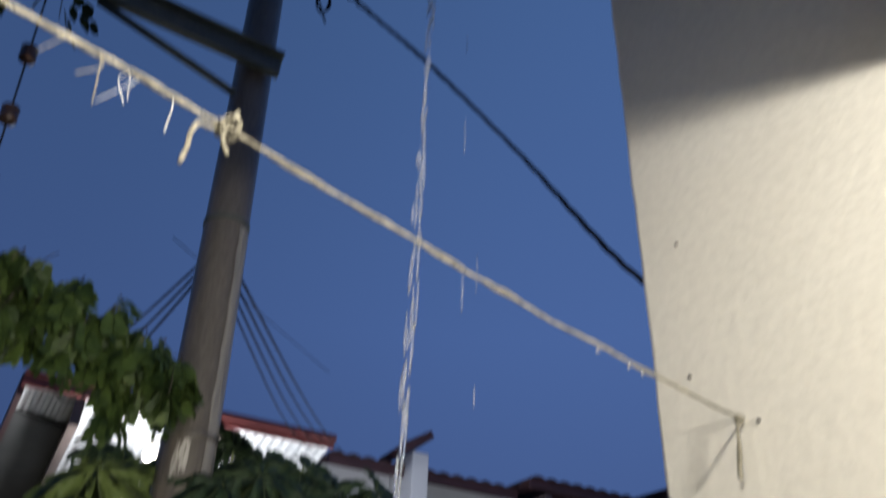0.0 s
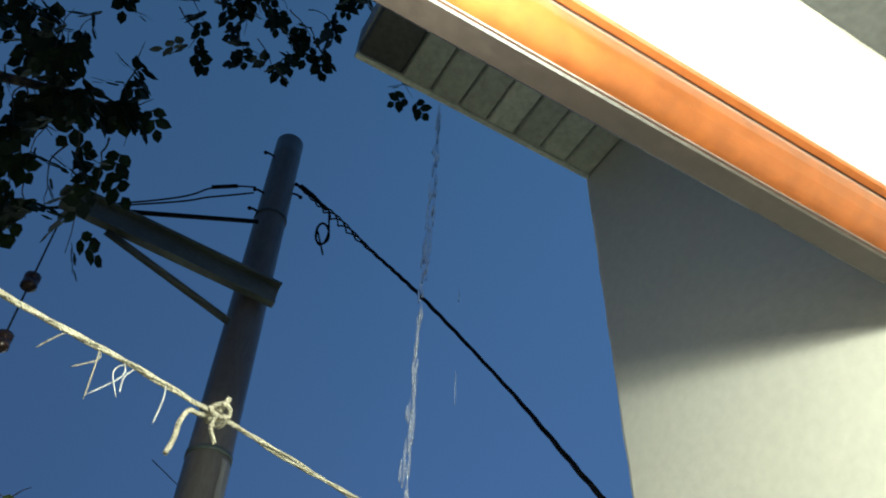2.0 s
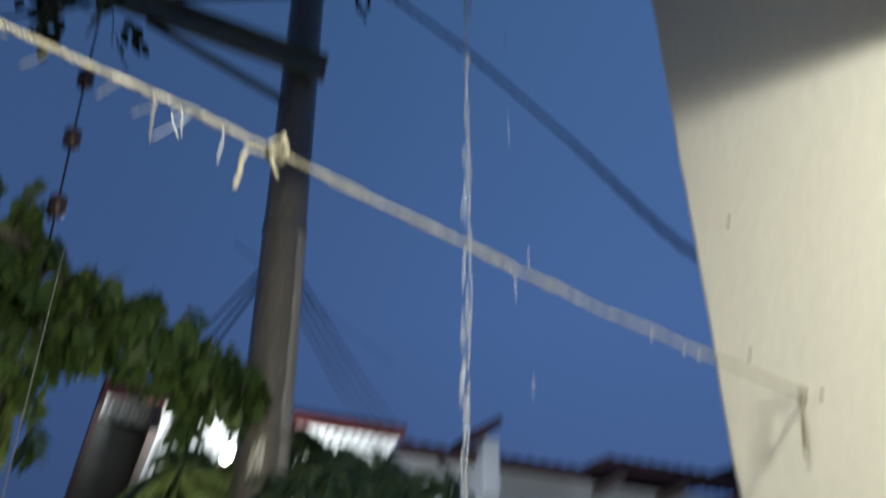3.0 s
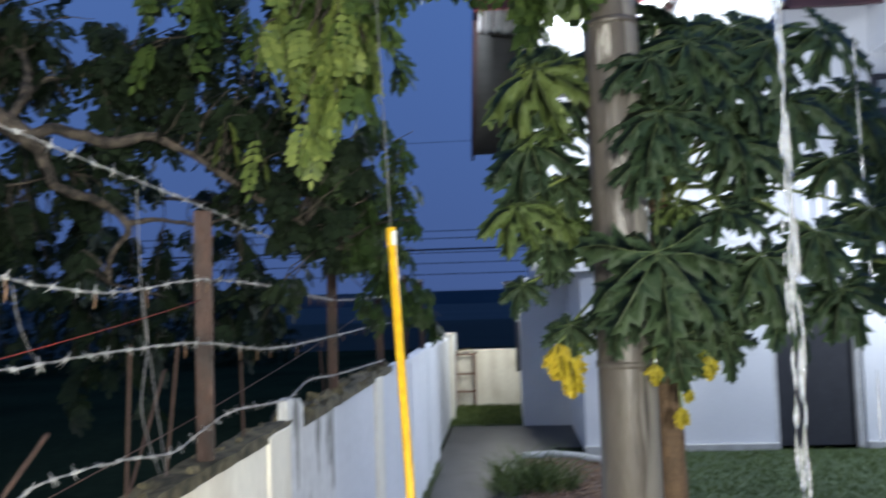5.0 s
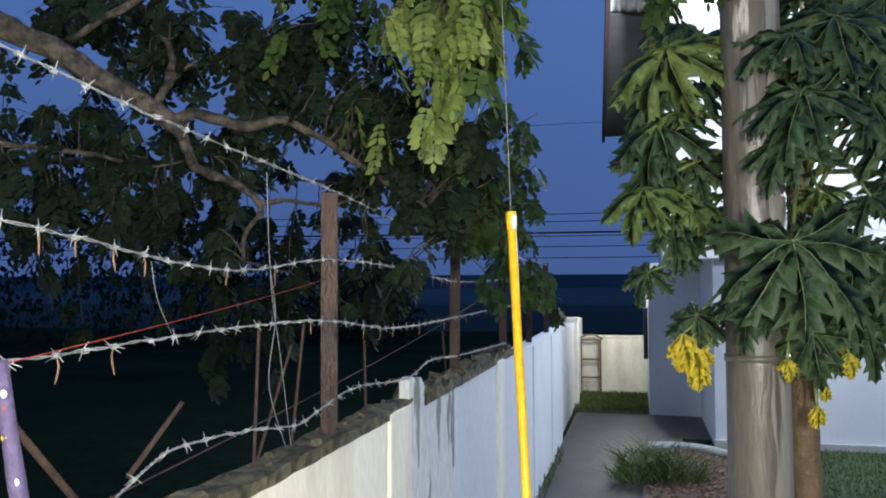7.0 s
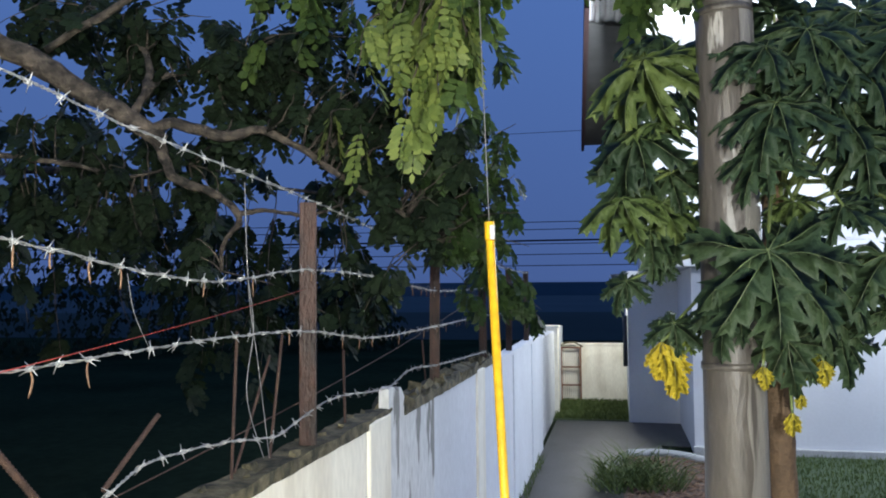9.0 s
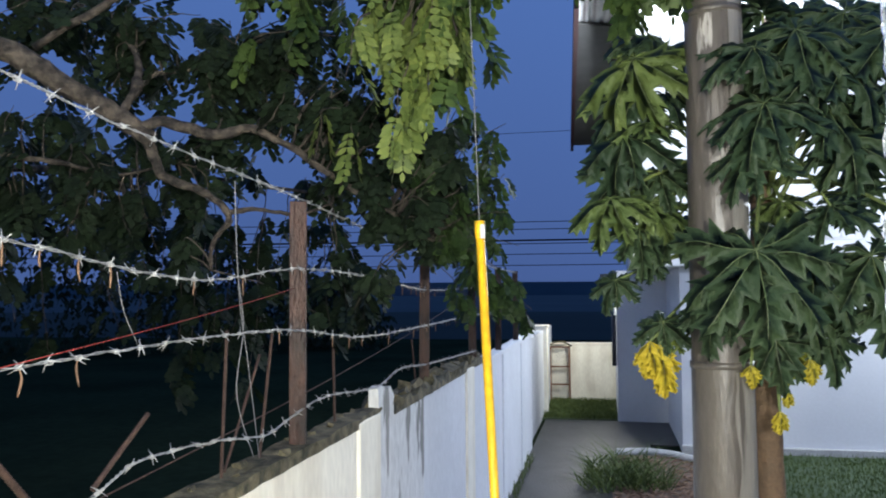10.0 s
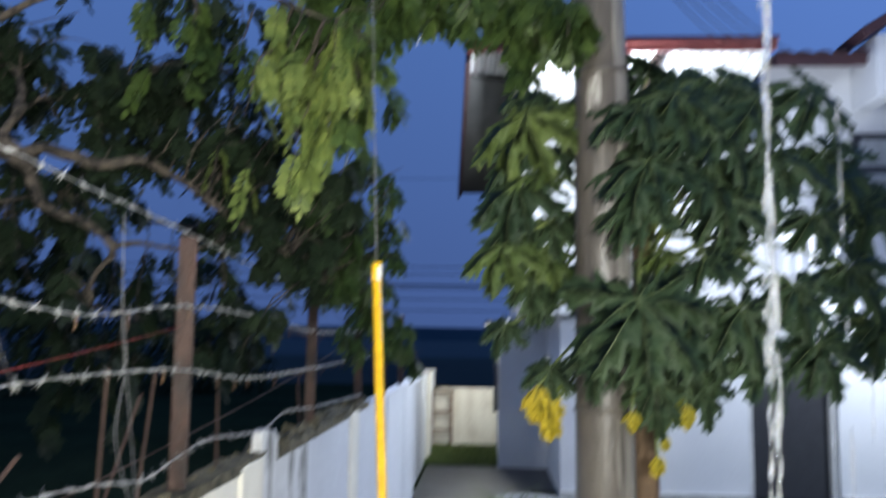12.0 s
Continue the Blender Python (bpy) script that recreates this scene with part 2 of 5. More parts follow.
# ---- builders ----


def box(bm, x0, x1, y0, y1, z0, z1, m=None):
    c = Matrix.Translation(((x0 + x1) / 2, (y0 + y1) / 2, (z0 + z1) / 2)) @ Matrix.Diagonal((x1 - x0, y1 - y0, z1 - z0, 1))
    return bmesh.ops.create_cube(bm, size=1, matrix=(m @ c) if m else c)["verts"]


def bevel(bm, w=0.005, seg=1):
    bmesh.ops.bevel(bm, geom=bm.edges[:], offset=w, segments=seg, affect="EDGES", clamp_overlap=True)
    return bm


def boxes(*dims, w=0.0):
    bm = bmesh.new()
    for d in dims:
        box(bm, *d)
    return bevel(bm, w) if w else bm


def tube(bm, pts, radii, sides=8, cap=True):
    pts = [Vector(p) for p in pts]
    if not hasattr(radii, "__len__"):
        radii = [radii] * len(pts)
    rings, up = [], None
    for i, p in enumerate(pts):
        d = (pts[min(i + 1, len(pts) - 1)] - pts[max(i - 1, 0)]).normalized()
        if up is None:
            up = Vector((0, 0, 1)) if abs(d.z) < 0.9 else Vector((1, 0, 0))
        side = d.cross(up).normalized()
        up = side.cross(d).normalized()
        rings.append([bm.verts.new(p + radii[i] * (math.cos(a) * side + math.sin(a) * up)) for a in [2 * math.pi * k / sides for k in range(sides)]])
    for a, b in zip(rings, rings[1:]):
        for k in range(sides):
            bm.faces.new((a[k], a[(k + 1) % sides], b[(k + 1) % sides], b[k])).smooth = True
    if cap:
        bm.faces.new(rings[0][::-1]), bm.faces.new(rings[-1])
    return bm


def tubed(pts, radii, sides=8):
    return tube(bmesh.new(), pts, radii, sides)


def spline(pts, n):
    """Smooth points through a few given ones."""
    pts = [Vector(p) for p in pts]
    out = []
    for i in range(len(pts) - 1):
        p0, p1, p2, p3 = pts[max(i - 1, 0)], pts[i], pts[i + 1], pts[min(i + 2, len(pts) - 1)]
        for k in range(n):
            t = k / n
            out.append(0.5 * (2 * p1 + (p2 - p0) * t + (2 * p0 - 5 * p1 + 4 * p2 - p3) * t * t + (3 * p1 - p0 - 3 * p2 + p3) * t ** 3))
    return out + [pts[-1]]


def sag(a, b, drop, n=16):
    a, b = Vector(a), Vector(b)
    return [a.lerp(b, k / n) - Vector((0, 0, drop * 4 * (k / n) * (1 - k / n))) for k in range(n + 1)]


def mesh_of(bm, material, name):
    me = bpy.data.meshes.new(name)
    bmesh.ops.recalc_face_normals(bm, faces=bm.faces[:])
    bm.to_mesh(me)
    bm.free()
    for m in material if isinstance(material, (list, tuple)) else [material]:
        me.materials.append(m)
    return me


def part(name, bm, material, parent=None, label=""):
    ob = new(name, mesh_of(bm, material, name))
    ob.parent = parent
    if label:
        ob["label"] = label
    return ob


def piece(name, me, parent, m):
    ob = new(name, me)
    ob.parent, ob.matrix_basis = parent, m
    return ob


def thing(name, label, category, group="", kind="", place=(0, 0, 0)):
    ob = new(name)
    ob.empty_display_size = 0.1
    return tagged(ob, label, category, group, kind)


def rough_up(bm, amount, scale, seed=0.0):
    for v in bm.verts:
        v.co += noise.noise_vector(v.co * scale + Vector((seed, seed, seed))) * amount
    return bm


def structure(name, bm, material, label, category):
    return tagged(part(name, bm, material), label, category, kind="structure")


# ---- ground ----
bm = bmesh.new()
bmesh.ops.create_grid(bm, x_segments=60, y_segments=60, size=1500)
for v in bm.verts:
    v.co.z = -0.02
structure("ground", bm, FIELD, "dark green overgrown field reaching the horizon", "ground")
structure("driveway", boxes((-0.93, 0.55, 3.0, 12.9, -0.10, 0.0), (0.55, 6.0, 11.0, 12.9, -0.10, -0.004)), ASPHALT, "wet dark concrete driveway beside the boundary wall", "driveway")

bm = bmesh.new()
for k in range(26):
    a0, a1 = radians(-10 + k * 7.7), radians(-10 + (k + 1) * 7.7)
    v = []
    for a in (a0, a1):
        h = 6.6 + 0.5 * noise.noise(Vector((a * 2, 0, 0)))
        v.append((bm.verts.new((420 * math.cos(a), 420 * math.sin(a), -1)), bm.verts.new((420 * math.cos(a), 420 * math.sin(a), h)), bm.verts.new((440 * math.cos(a), 440 * math.sin(a), h))))
    bm.faces.new((v[0][0], v[1][0], v[1][1], v[0][1])), bm.faces.new((v[0][1], v[1][1], v[1][2], v[0][2]))
structure("backdrop", bm, FAR, "distant wooded ridge on the horizon, haze painted into its blue", "ridge")
structure("middle_field", boxes((-400, 400, 34, 80, -0.1, -0.008)), MID_FIELD_HAZE, "open field beyond the yard, first step of painted haze", "field")
structure("far_field", boxes((-400, 400, 80, 416, -0.1, -0.008)), FAR_FIELD_HAZE, "open fields in the distance, haze painted in paler", "field")

# ---- boundary wall ----
WX = -0.93
wall = thing("boundary_wall", "painted masonry boundary wall with a broken mossy top", "wall", kind="structure")
part("near_panel", boxes((WX - 0.11, WX, -2.4, 3.06, -0.05, 1.492), w=0.006), CREAM, wall, "cream painted plaster panel")
part("pilaster", boxes((WX - 0.12, WX + 0.012, 3.06, 3.36, -0.05, 1.488), w=0.006), CREAM, wall)
part("stained_panel", boxes((WX - 0.11, WX - 0.003, 3.36, 4.25, -0.05, 1.475), w=0.006), STAINED, wall, "white plaster panel with grey rain stains")
part("middle_panel", boxes((WX - 0.11, WX - 0.004, 4.25, 5.55, -0.05, 1.472), w=0.006), PALE, wall, "pale blue-white painted plaster panel")
part("pilaster", boxes((WX - 0.12, WX + 0.012, 5.55, 5.86, -0.05, 1.46), w=0.006), CREAM, wall)
part("far_panel", boxes((WX - 0.11, WX - 0.003, 5.86, 10.55, -0.05, 1.44), w=0.006), PALE, wall, "pale blue-white painted plaster panel")
for y in (7.55, 9.2):
    part("pilaster", boxes((WX - 0.11, WX + 0.010, y, y + 0.25, -0.05, 1.443), w=0.006), PALE, wall)


def coping(y0, y1, z, seed, high):
    bm = bmesh.new()
    n = int((y1 - y0) / 0.07)
    rows = []
    for k in range(n + 1):
        y = y0 + (y1 - y0) * k / n
        row = []
        for j, x in enumerate((WX + 0.006, WX + 0.007, WX - 0.02, WX - 0.045, WX - 0.07, WX - 0.10, WX - 0.12)):
            h = 0 if j in (0, 6) else 0.012 + high * (0.5 + noise.noise(Vector((seed, y * 5, x * 9))) + 0.5 * noise.noise(Vector((seed + 9, y * 17, x * 21))))
            row.append(bm.verts.new((x + 0.012 * noise.noise(Vector((y * 9, seed, j))), y, z - (0.025 if j in (0, 6) else 0) + max(h, 0.004))))
        rows.append(row)
    for a, b in zip(rows, rows[1:]):
        for j in range(6):
            bm.faces.new((a[j], a[j + 1], b[j + 1], b[j]))
    bm.faces.new(rows[0]), bm.faces.new(rows[-1][::-1])
    return bm


part("coping", coping(-2.4, 3.36, 1.484, 1.0, 0.014), MOSS, wall, "crumbling mossy mortar coping")
part("coping", coping(3.62, 6.4, 1.462, 5.0, 0.04), MOSS, wall, "crumbling mossy mortar coping")
part("coping", coping(6.4, 10.5, 1.435, 7.0, 0.012), PALE, wall)
bm = bmesh.new()
edge = [(3.365, 1.44), (3.365, 1.585), (3.42, 1.592), (3.47, 1.578), (3.50, 1.56), (3.56, 1.575), (3.60, 1.545), (3.66, 1.50), (3.70, 1.44)]
fr, bk = [bm.verts.new((WX - 0.001, y, z)) for y, z in edge], [bm.verts.new((WX - 0.045, y, z)) for y, z in edge]
bm.faces.new(fr), bm.faces.new(bk[::-1])
for k in range(len(edge)):
    bm.faces.new((fr[k - 1], fr[k], bk[k], bk[k - 1]))
part("broken_block", bm, STAINED, wall, "broken upstanding plaster edge")
bm = bmesh.new()
for k in range(34):
    y = 0.9 + k * 0.165 + random.uniform(-0.05, 0.05)
    s = random.uniform(0.006, 0.013) if y < 3.4 else random.uniform(0.02, 0.045)
    box(bm, -s, s, -s * 1.5, s * 1.5, -s * 0.6, s * 0.7, pose(WX - random.uniform(0.015, 0.09), y, 1.504 if y < 3.4 else 1.50, *[random.uniform(-30, 30) for _ in range(3)]))
part("rubble", rough_up(bm, 0.010, 45), MOSS, wall, "loose mortar lumps on the wall top")

# the wall's return and the far cream wall
structure("wall_return", boxes((-1.14, -0.99, 10.55, 15.4, -0.05, 1.36), w=0.006), PALE, "pale plaster return of the boundary wall", "wall")
structure("gate_pillar", boxes((-1.16, -0.93, 13.35, 13.62, -0.05, 1.40), (-1.18, -0.91, 13.33, 13.64, 1.40, 1.44), w=0.006), CREAM, "cream plaster pillar", "pillar")
structure("far_wall", boxes((-1.0, 3.2, 15.0, 15.15, -0.05, 1.02), (-1.0, 3.2, 14.985, 15.165, 1.02, 1.06), w=0.006), CREAM, "cream painted low yard wall", "wall")
structure("far_lawn", boxes((-0.99, 0.20, 12.9, 15.0, -0.08, 0.012)), LAWN, "narrow grass strip before the far wall", "lawn")

gate = thing("steel_frame", "rusty steel gate frame leaning on the cream wall", "gate frame")
for x in (-1.0, -0.66):
    part("upright", boxes((x, x + 0.035, 14.90, 14.935, 0.02, 1.00), w=0.004), FRAME_RUST, gate)
for z in (0.03, 0.30, 0.62, 0.97):
    part("crossbar", boxes((-0.966, -0.659, 14.902, 14.933, z, z + 0.03), w=0.004), FRAME_RUST, gate)
bm = bmesh.new()
for k in range(9):
    x = -0.95 + k * 0.034
    tube(bm, [(x, 14.945, 0.06), (x, 14.945, 0.97)], 0.003, 4)
part("mesh_panel", bm, REBAR, gate, "rusty welded wire mesh")
part("cap", tubed([(-1.02, 14.92, 1.01), (-0.90, 14.90, 1.07), (-0.75, 14.91, 1.08), (-0.60, 14.92, 1.00)], 0.018, 6), MOSS, gate, "grey rag over the top rail")

# ---- fence ----
for y, top, tilt in ((2.53, 2.295, 0.0), (4.40, 2.225, 0.6), (6.08, 2.24, -0.5), (7.55, 2.22, 0.4), (9.05, 2.22, 0)):
    bm = boxes((-0.028, 0.028, -0.004, 0.004, 0, top - 1.40), (-0.028, -0.020, 0.002, 0.056, 0, top - 1.40), w=0.0015)
    box(bm, 0.010, 0.026, -0.010, -0.003, 0.02, top - 1.42)
    post = part("fence_post", bm, RUST)
    post.matrix_basis = pose(-0.966, y, 1.40, tilt, tilt, 12)
    tagged(post, "rusty angle-iron fence post set in the wall top", "fence post", "fence posts")


def barb_mesh(seed):
    r = random.Random(seed)
    bm = bmesh.new()
    for k in range(2):
        a, y = r.uniform(0, 3.1), -0.004 + 0.008 * k
        d = Vector((math.cos(a), r.uniform(-0.35, 0.35), math.sin(a)))
        tube(bm, [d * -0.0185 + Vector((0, y, 0)), Vector((0, y, 0.003)), d * 0.0185 + Vector((0, y, 0))], [0.0006, 0.0014, 0.0006], 5)
    tube(bm, [(0.0045 * math.cos(t), t * 0.0011 - 0.008, 0.0045 * math.sin(t)) for t in [k * 0.8 for k in range(18)]], 0.0013, 4)
    return mesh_of(bm, GALV, "barb")


BARBS = [barb_mesh(s) for s in range(5)]


def barbed_wire(label, points, step=0.098, scraps=False):
    path = spline(points, 26)
    length = [0.0]
    for a, b in zip(path, path[1:]):
        length.append(length[-1] + (b - a).length)
    root = thing("barbed_wire", label, "barbed wire", "barbed wire strands")
    for ph in (0, math.pi):
        pts = [p + Vector((math.cos(l * 190 + ph), 0, math.sin(l * 190 + ph))) * 0.0021 + Vector((0, 0, 0.004 * noise.noise(p * 13))) for p, l in zip(path, length)]
        part("strand", tubed(pts, 0.0015, 5), GALV, root)
    r, at, i = random.Random(len(label) + int(points[0][2] * 1000)), 0.03, 0
    while at < length[-1]:
        while length[i + 1] < at:
            i += 1
        p = path[i].lerp(path[i + 1], (at - length[i]) / (length[i + 1] - length[i]))
        d = path[i + 1] - path[i]
        m = Matrix.Translation(p) @ d.to_track_quat("Y", "Z").to_matrix().to_4x4() @ Matrix.Rotation(r.uniform(0, 6.3), 4, "Y")
        piece("barb", r.choice(BARBS), root, m)
        if scraps and r.random() < 0.22:
            q = [p, p + Vector((r.uniform(-0.004, 0.004), r.uniform(-0.004, 0.004), -0.02)), p + Vector((0, r.uniform(-0.006, 0.006), -r.uniform(0.03, 0.055)))]
            part("dry_scrap", tubed(spline(q, 3), [0.0008, 0.0014, 0.0018, 0.0022, 0.0022, 0.0018, 0.0008], 5), DRY, root, "dry brown plant scrap caught on a barb")
        at += step * r.uniform(0.75, 1.25)
    return root


FX = -0.945
barbed_wire("galvanised barbed wire, taut top strand on rusty posts", [(FX, 0.5, 2.42), (FX, 1.16, 2.36), (FX, 1.57, 2.335), (FX, 2.46, 2.30), (FX, 3.65, 2.23), (FX, 4.40, 2.20), (FX, 6.08, 2.22), (FX, 7.5, 2.2), (FX, 9.0, 2.2)])
barbed_wire("sagging galvanised barbed wire, second strand", [(FX, 0.5, 2.16), (FX, 1.17, 2.085), (FX, 1.82, 2.028), (FX, 2.46, 2.07), (FX, 3.2, 2.062), (FX, 4.40, 2.005), (FX, 6.08, 2.02), (FX, 7.5, 2.0)], scraps=True)
barbed_wire("galvanised barbed wire, third strand", [(FX, 0.5, 1.87), (FX, 1.17, 1.872), (FX, 1.82, 1.885), (FX, 2.46, 1.876), (FX, 3.2, 1.815), (FX, 4.40, 1.812), (FX, 6.08, 1.82), (FX, 7.5, 1.8)], scraps=True)
barbed_wire("loose galvanised barbed wire lying along the wall top", [(FX, 1.30, 1.56), (FX, 1.47, 1.622), (FX, 1.60, 1.643), (FX, 1.91, 1.625), (FX, 2.22, 1.588), (FX, 2.46, 1.612), (FX, 2.74, 1.632), (FX, 3.2, 1.60), (FX, 3.46, 1.592), (FX, 3.8, 1.63), (FX, 4.4, 1.60), (FX, 5.4, 1.57), (FX, 6.1, 1.55)])


def rod(name, label, category, pts, r, material, group="", sides=7):
    return tagged(part(name, tubed(pts, r, sides), material), label, category, group)


def ribbed(a, b, r):
    a, b = Vector(a), Vector(b)
    n = int((b - a).length / 0.006)
    return [a.lerp(b, k / n) for k in range(n + 1)], [r * (1.16 if k % 2 else 0.92) for k in range(n + 1)]


for a, b, r in (((-1.0, 2.06, 1.47), (-1.0, 2.09, 1.893), 0.0045), ((-1.0, 2.30, 1.47), (-1.0, 2.40, 1.868), 0.0045), ((-1.0, 1.50, 1.60), (-1.0, 1.70, 1.722), 0.0058), ((-1.02, 1.45, 1.50), (-1.0, 1.15, 1.79), 0.0068), ((-1.02, 2.12, 1.50), (-1.05, 2.42, 1.80), 0.0045), ((-1.0, 3.0, 1.48), (-1.0, 2.98, 1.78), 0.005), ((-1.0, 4.35, 1.48), (-1.0, 4.26, 1.74), 0.005)):
    pts, rr = ribbed(a, b, r)
    rod("rebar", "rusty ribbed steel bar sticking out of the wall top", "steel bar", pts, rr, REBAR, "bars in the wall top", 6)
rod("tie_wire", "thin slack tie wire hanging on the fence", "wire", spline([(-0.965, 2.06, 2.30), (-0.96, 2.07, 2.06), (-0.97, 2.13, 1.90), (-0.965, 2.08, 1.72), (-0.97, 2.20, 1.53)], 10), 0.0013, CORD, "tie wires")
rod("tie_wire", "thin slack tie wire hanging on the fence", "wire", spline([(-0.97, 2.07, 2.30), (-0.975, 2.11, 2.0), (-0.97, 2.16, 1.80), (-0.97, 2.24, 1.52)], 10), 0.0011, CORD, "tie wires")
rod("tie_wire", "thin wire linking two fence strands", "wire", spline([(-0.965, 1.52, 2.04), (-0.965, 1.545, 1.96), (-0.965, 1.60, 1.885)], 8), 0.0008, CORD, "tie wires")
rod("fence_wire", "thin plain wire running behind the fence", "wire", sag((-1.02, 1.2, 1.55), (-1.02, 6.0, 1.95), 0.04), 0.002, REBAR)

purple = thing("wrapped_stick", "purple cloth-wrapped stick with printed dots beside the fence", "stick")
pp = [Vector((-0.683, 0.905, 1.40)).lerp(Vector((-0.783, 0.905, 1.894)), k / 10) for k in range(11)]
part("sleeve", tubed(pp, [0.0118 - 0.0001 * k + 0.0008 * math.sin(k * 2.1) for k in range(11)], 12), PURPLE, purple)
for k in range(26):
    p = pp[0].lerp(pp[-1], 0.03 + 0.037 * k)
    bm = bmesh.new()
    bmesh.ops.create_icosphere(bm, subdivisions=2, radius=random.uniform(0.0026, 0.0058), matrix=Matrix.Translation(p + Vector((random.uniform(-0.004, 0.008), -0.0085, 0))) @ Matrix.Diagonal((1, 0.3, 1, 1)))
    part("printed_dot", bm, (WHITE_DOT, YELLOW_DOT, WHITE_DOT, RED_STRING)[k % 4], purple)
part("foot_stick", tubed([(-0.683, 0.905, 0.0), (-0.683, 0.905, 1.42)], 0.008, 8), BARK, purple)
rod("red_string", "thin red string tied from the stick to the fence", "string", sag((-0.783, 0.905, 1.889), (-0.975, 2.53, 2.01), 0.006), 0.0010, RED_STRING)

ypole = thing("yellow_pole", "yellow painted steel pipe leaning beside the wall", "pole")
part("pipe", tubed([(-0.205, 2.16, 0.0), (-0.320, 2.244, 2.175)], 0.0125, 12), YELLOW, ypole)
part("cap", tubed([(-0.318, 2.243, 2.14), (-0.3205, 2.2445, 2.19)], 0.0145, 12), YELLOW, ypole)
part("clip", boxes((-0.316, -0.302, 2.222, 2.232, 2.14, 2.18), w=0.002), WHITE_PLASTIC, ypole, "small white plastic clip")
part("string", tubed(sag((-0.3205, 2.2445, 2.185), (-0.375, 2.36, 3.27), 0.0), 0.0014, 5), CORD, ypole, "thin pale cord rising from the pole top")

# ---- utility pole ----
pole = thing("utility_pole", "weathered round utility pole with steel crossarm", "utility pole")


def on_pole(z):
    return Vector((0.412 - 0.0025 * z - 0.030 * max(0.0, z - 2.9), 2.95 + 0.003 * z, z))


def pole_r(z):
    return 0.110 + (0.079 - 0.110) * z / 6.06


zs = [-0.1 + 6.16 * k / 40 for k in range(41)]
bm = tubed([on_pole(z) for z in zs], [pole_r(z) * (1 + 0.012 * noise.noise(Vector((z * 3, 0, 0)))) for z in zs], 28)
part("shaft", bm, POLE, pole)
# a streaked strip running up the lower shaft, painted paler for its lit side


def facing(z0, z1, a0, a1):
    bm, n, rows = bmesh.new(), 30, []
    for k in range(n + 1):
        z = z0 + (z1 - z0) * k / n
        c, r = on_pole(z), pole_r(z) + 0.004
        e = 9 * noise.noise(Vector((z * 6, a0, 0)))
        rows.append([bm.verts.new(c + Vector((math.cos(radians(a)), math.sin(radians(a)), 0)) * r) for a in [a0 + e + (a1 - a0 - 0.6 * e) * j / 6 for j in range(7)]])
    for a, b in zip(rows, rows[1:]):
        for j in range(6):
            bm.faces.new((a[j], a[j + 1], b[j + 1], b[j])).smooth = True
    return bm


part("lit_side_facing", facing(0.0, 1.72, -72, -8), POLE_STRIP, pole, "streaked strip of the pole, its lit side painted paler")
part("lit_side_facing", facing(1.80, 3.85, -66, -12), POLE_STRIP, pole, "streaked strip of the pole, its lit side painted paler")
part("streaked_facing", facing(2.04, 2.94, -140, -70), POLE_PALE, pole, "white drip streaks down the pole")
for z in (2.96, 1.74, 3.88, 5.36, 4.86):
    part("steel_band", tubed([on_pole(z - 0.012), on_pole(z + 0.012)], pole_r(z) + 0.005, 28), ARM if z > 3 else POLE, pole)
AL, AR = Vector((-0.59, 2.86, 4.822)), Vector((0.44, 2.86, 4.745))
arm_m = Matrix.Translation(AL) @ (AR - AL).to_track_quat("X", "Z").to_matrix().to_4x4()
al = (AR - AL).length
bm = bmesh.new()
prof = [(-0.045, -0.070), (0.0, -0.070), (0.0, 0.070), (-0.045, 0.070), (-0.045, 0.056), (-0.012, 0.056), (-0.012, -0.056), (-0.045, -0.056)]
ends = [[bm.verts.new(arm_m @ Vector((x, y, z))) for y, z in prof] for x in (0, al)]
for k in range(8):
    bm.faces.new((ends[0][k], ends[0][(k + 1) % 8], ends[1][(k + 1) % 8], ends[1][k]))
bm.faces.new(ends[0][::-1]), bm.faces.new(ends[1])
part("crossarm", bm, ARM, pole, "grey-green steel channel crossarm")
part("brace", tubed([(0.27, 2.875, 4.515), (-0.37, 2.865, 4.735)], 0.024, 4), ARM, pole)
part("stay_rod", tubed([(0.25, 2.88, 5.215), (-0.40, 2.87, 4.87)], 0.012, 8), BLACK, pole)
for z, d in ((5.86, -1), (5.36, -1), (5.52, -1), (5.70, 1), (5.62, 1)):
    c = on_pole(z)
    bm = tubed([c + Vector((d * 0.07, -0.02, 0)), c + Vector((d * 0.11, -0.02, 0.008)), c + Vector((d * 0.125, -0.02, 0.0))], 0.007, 6)
    bmesh.ops.create_icosphere(bm, subdivisions=1, radius=0.013, matrix=Matrix.Translation(c + Vector((d * 0.128, -0.02, 0))))
    part("eye_bolt", bm, BLACK, pole)


def insulator(name, a, b, n, r):
    a, b = Vector(a), Vector(b)
    root = thing(name, "dark brown porcelain insulators on a hanging guy wire", "insulator")
    part("wire", tubed([a, b], 0.004, 5), BLACK, root)
    for k in range(n):
        c = a.lerp(b, 0.34 + 0.46 * k / max(n - 1, 1))
        d = (b - a).normalized()
        part("insulator_body", tubed([c - d * 0.042, c - d * 0.03, c - d * 0.008, c, c + d * 0.008, c + d * 0.03, c + d * 0.042], [r * 0.6, r, r * 0.95, r * 0.6, r * 0.95, r, r * 0.6], 10), PORCELAIN, root)
    return root


insulator("guy_insulator", (-0.565, 2.86, 4.76), (-0.455, 2.72, 3.35), 3, 0.033)


def cable(label, pts, r, n=14):
    return rod("cable", label, "cable", spline(pts, n), r, BLACK, "overhead cables", 6)


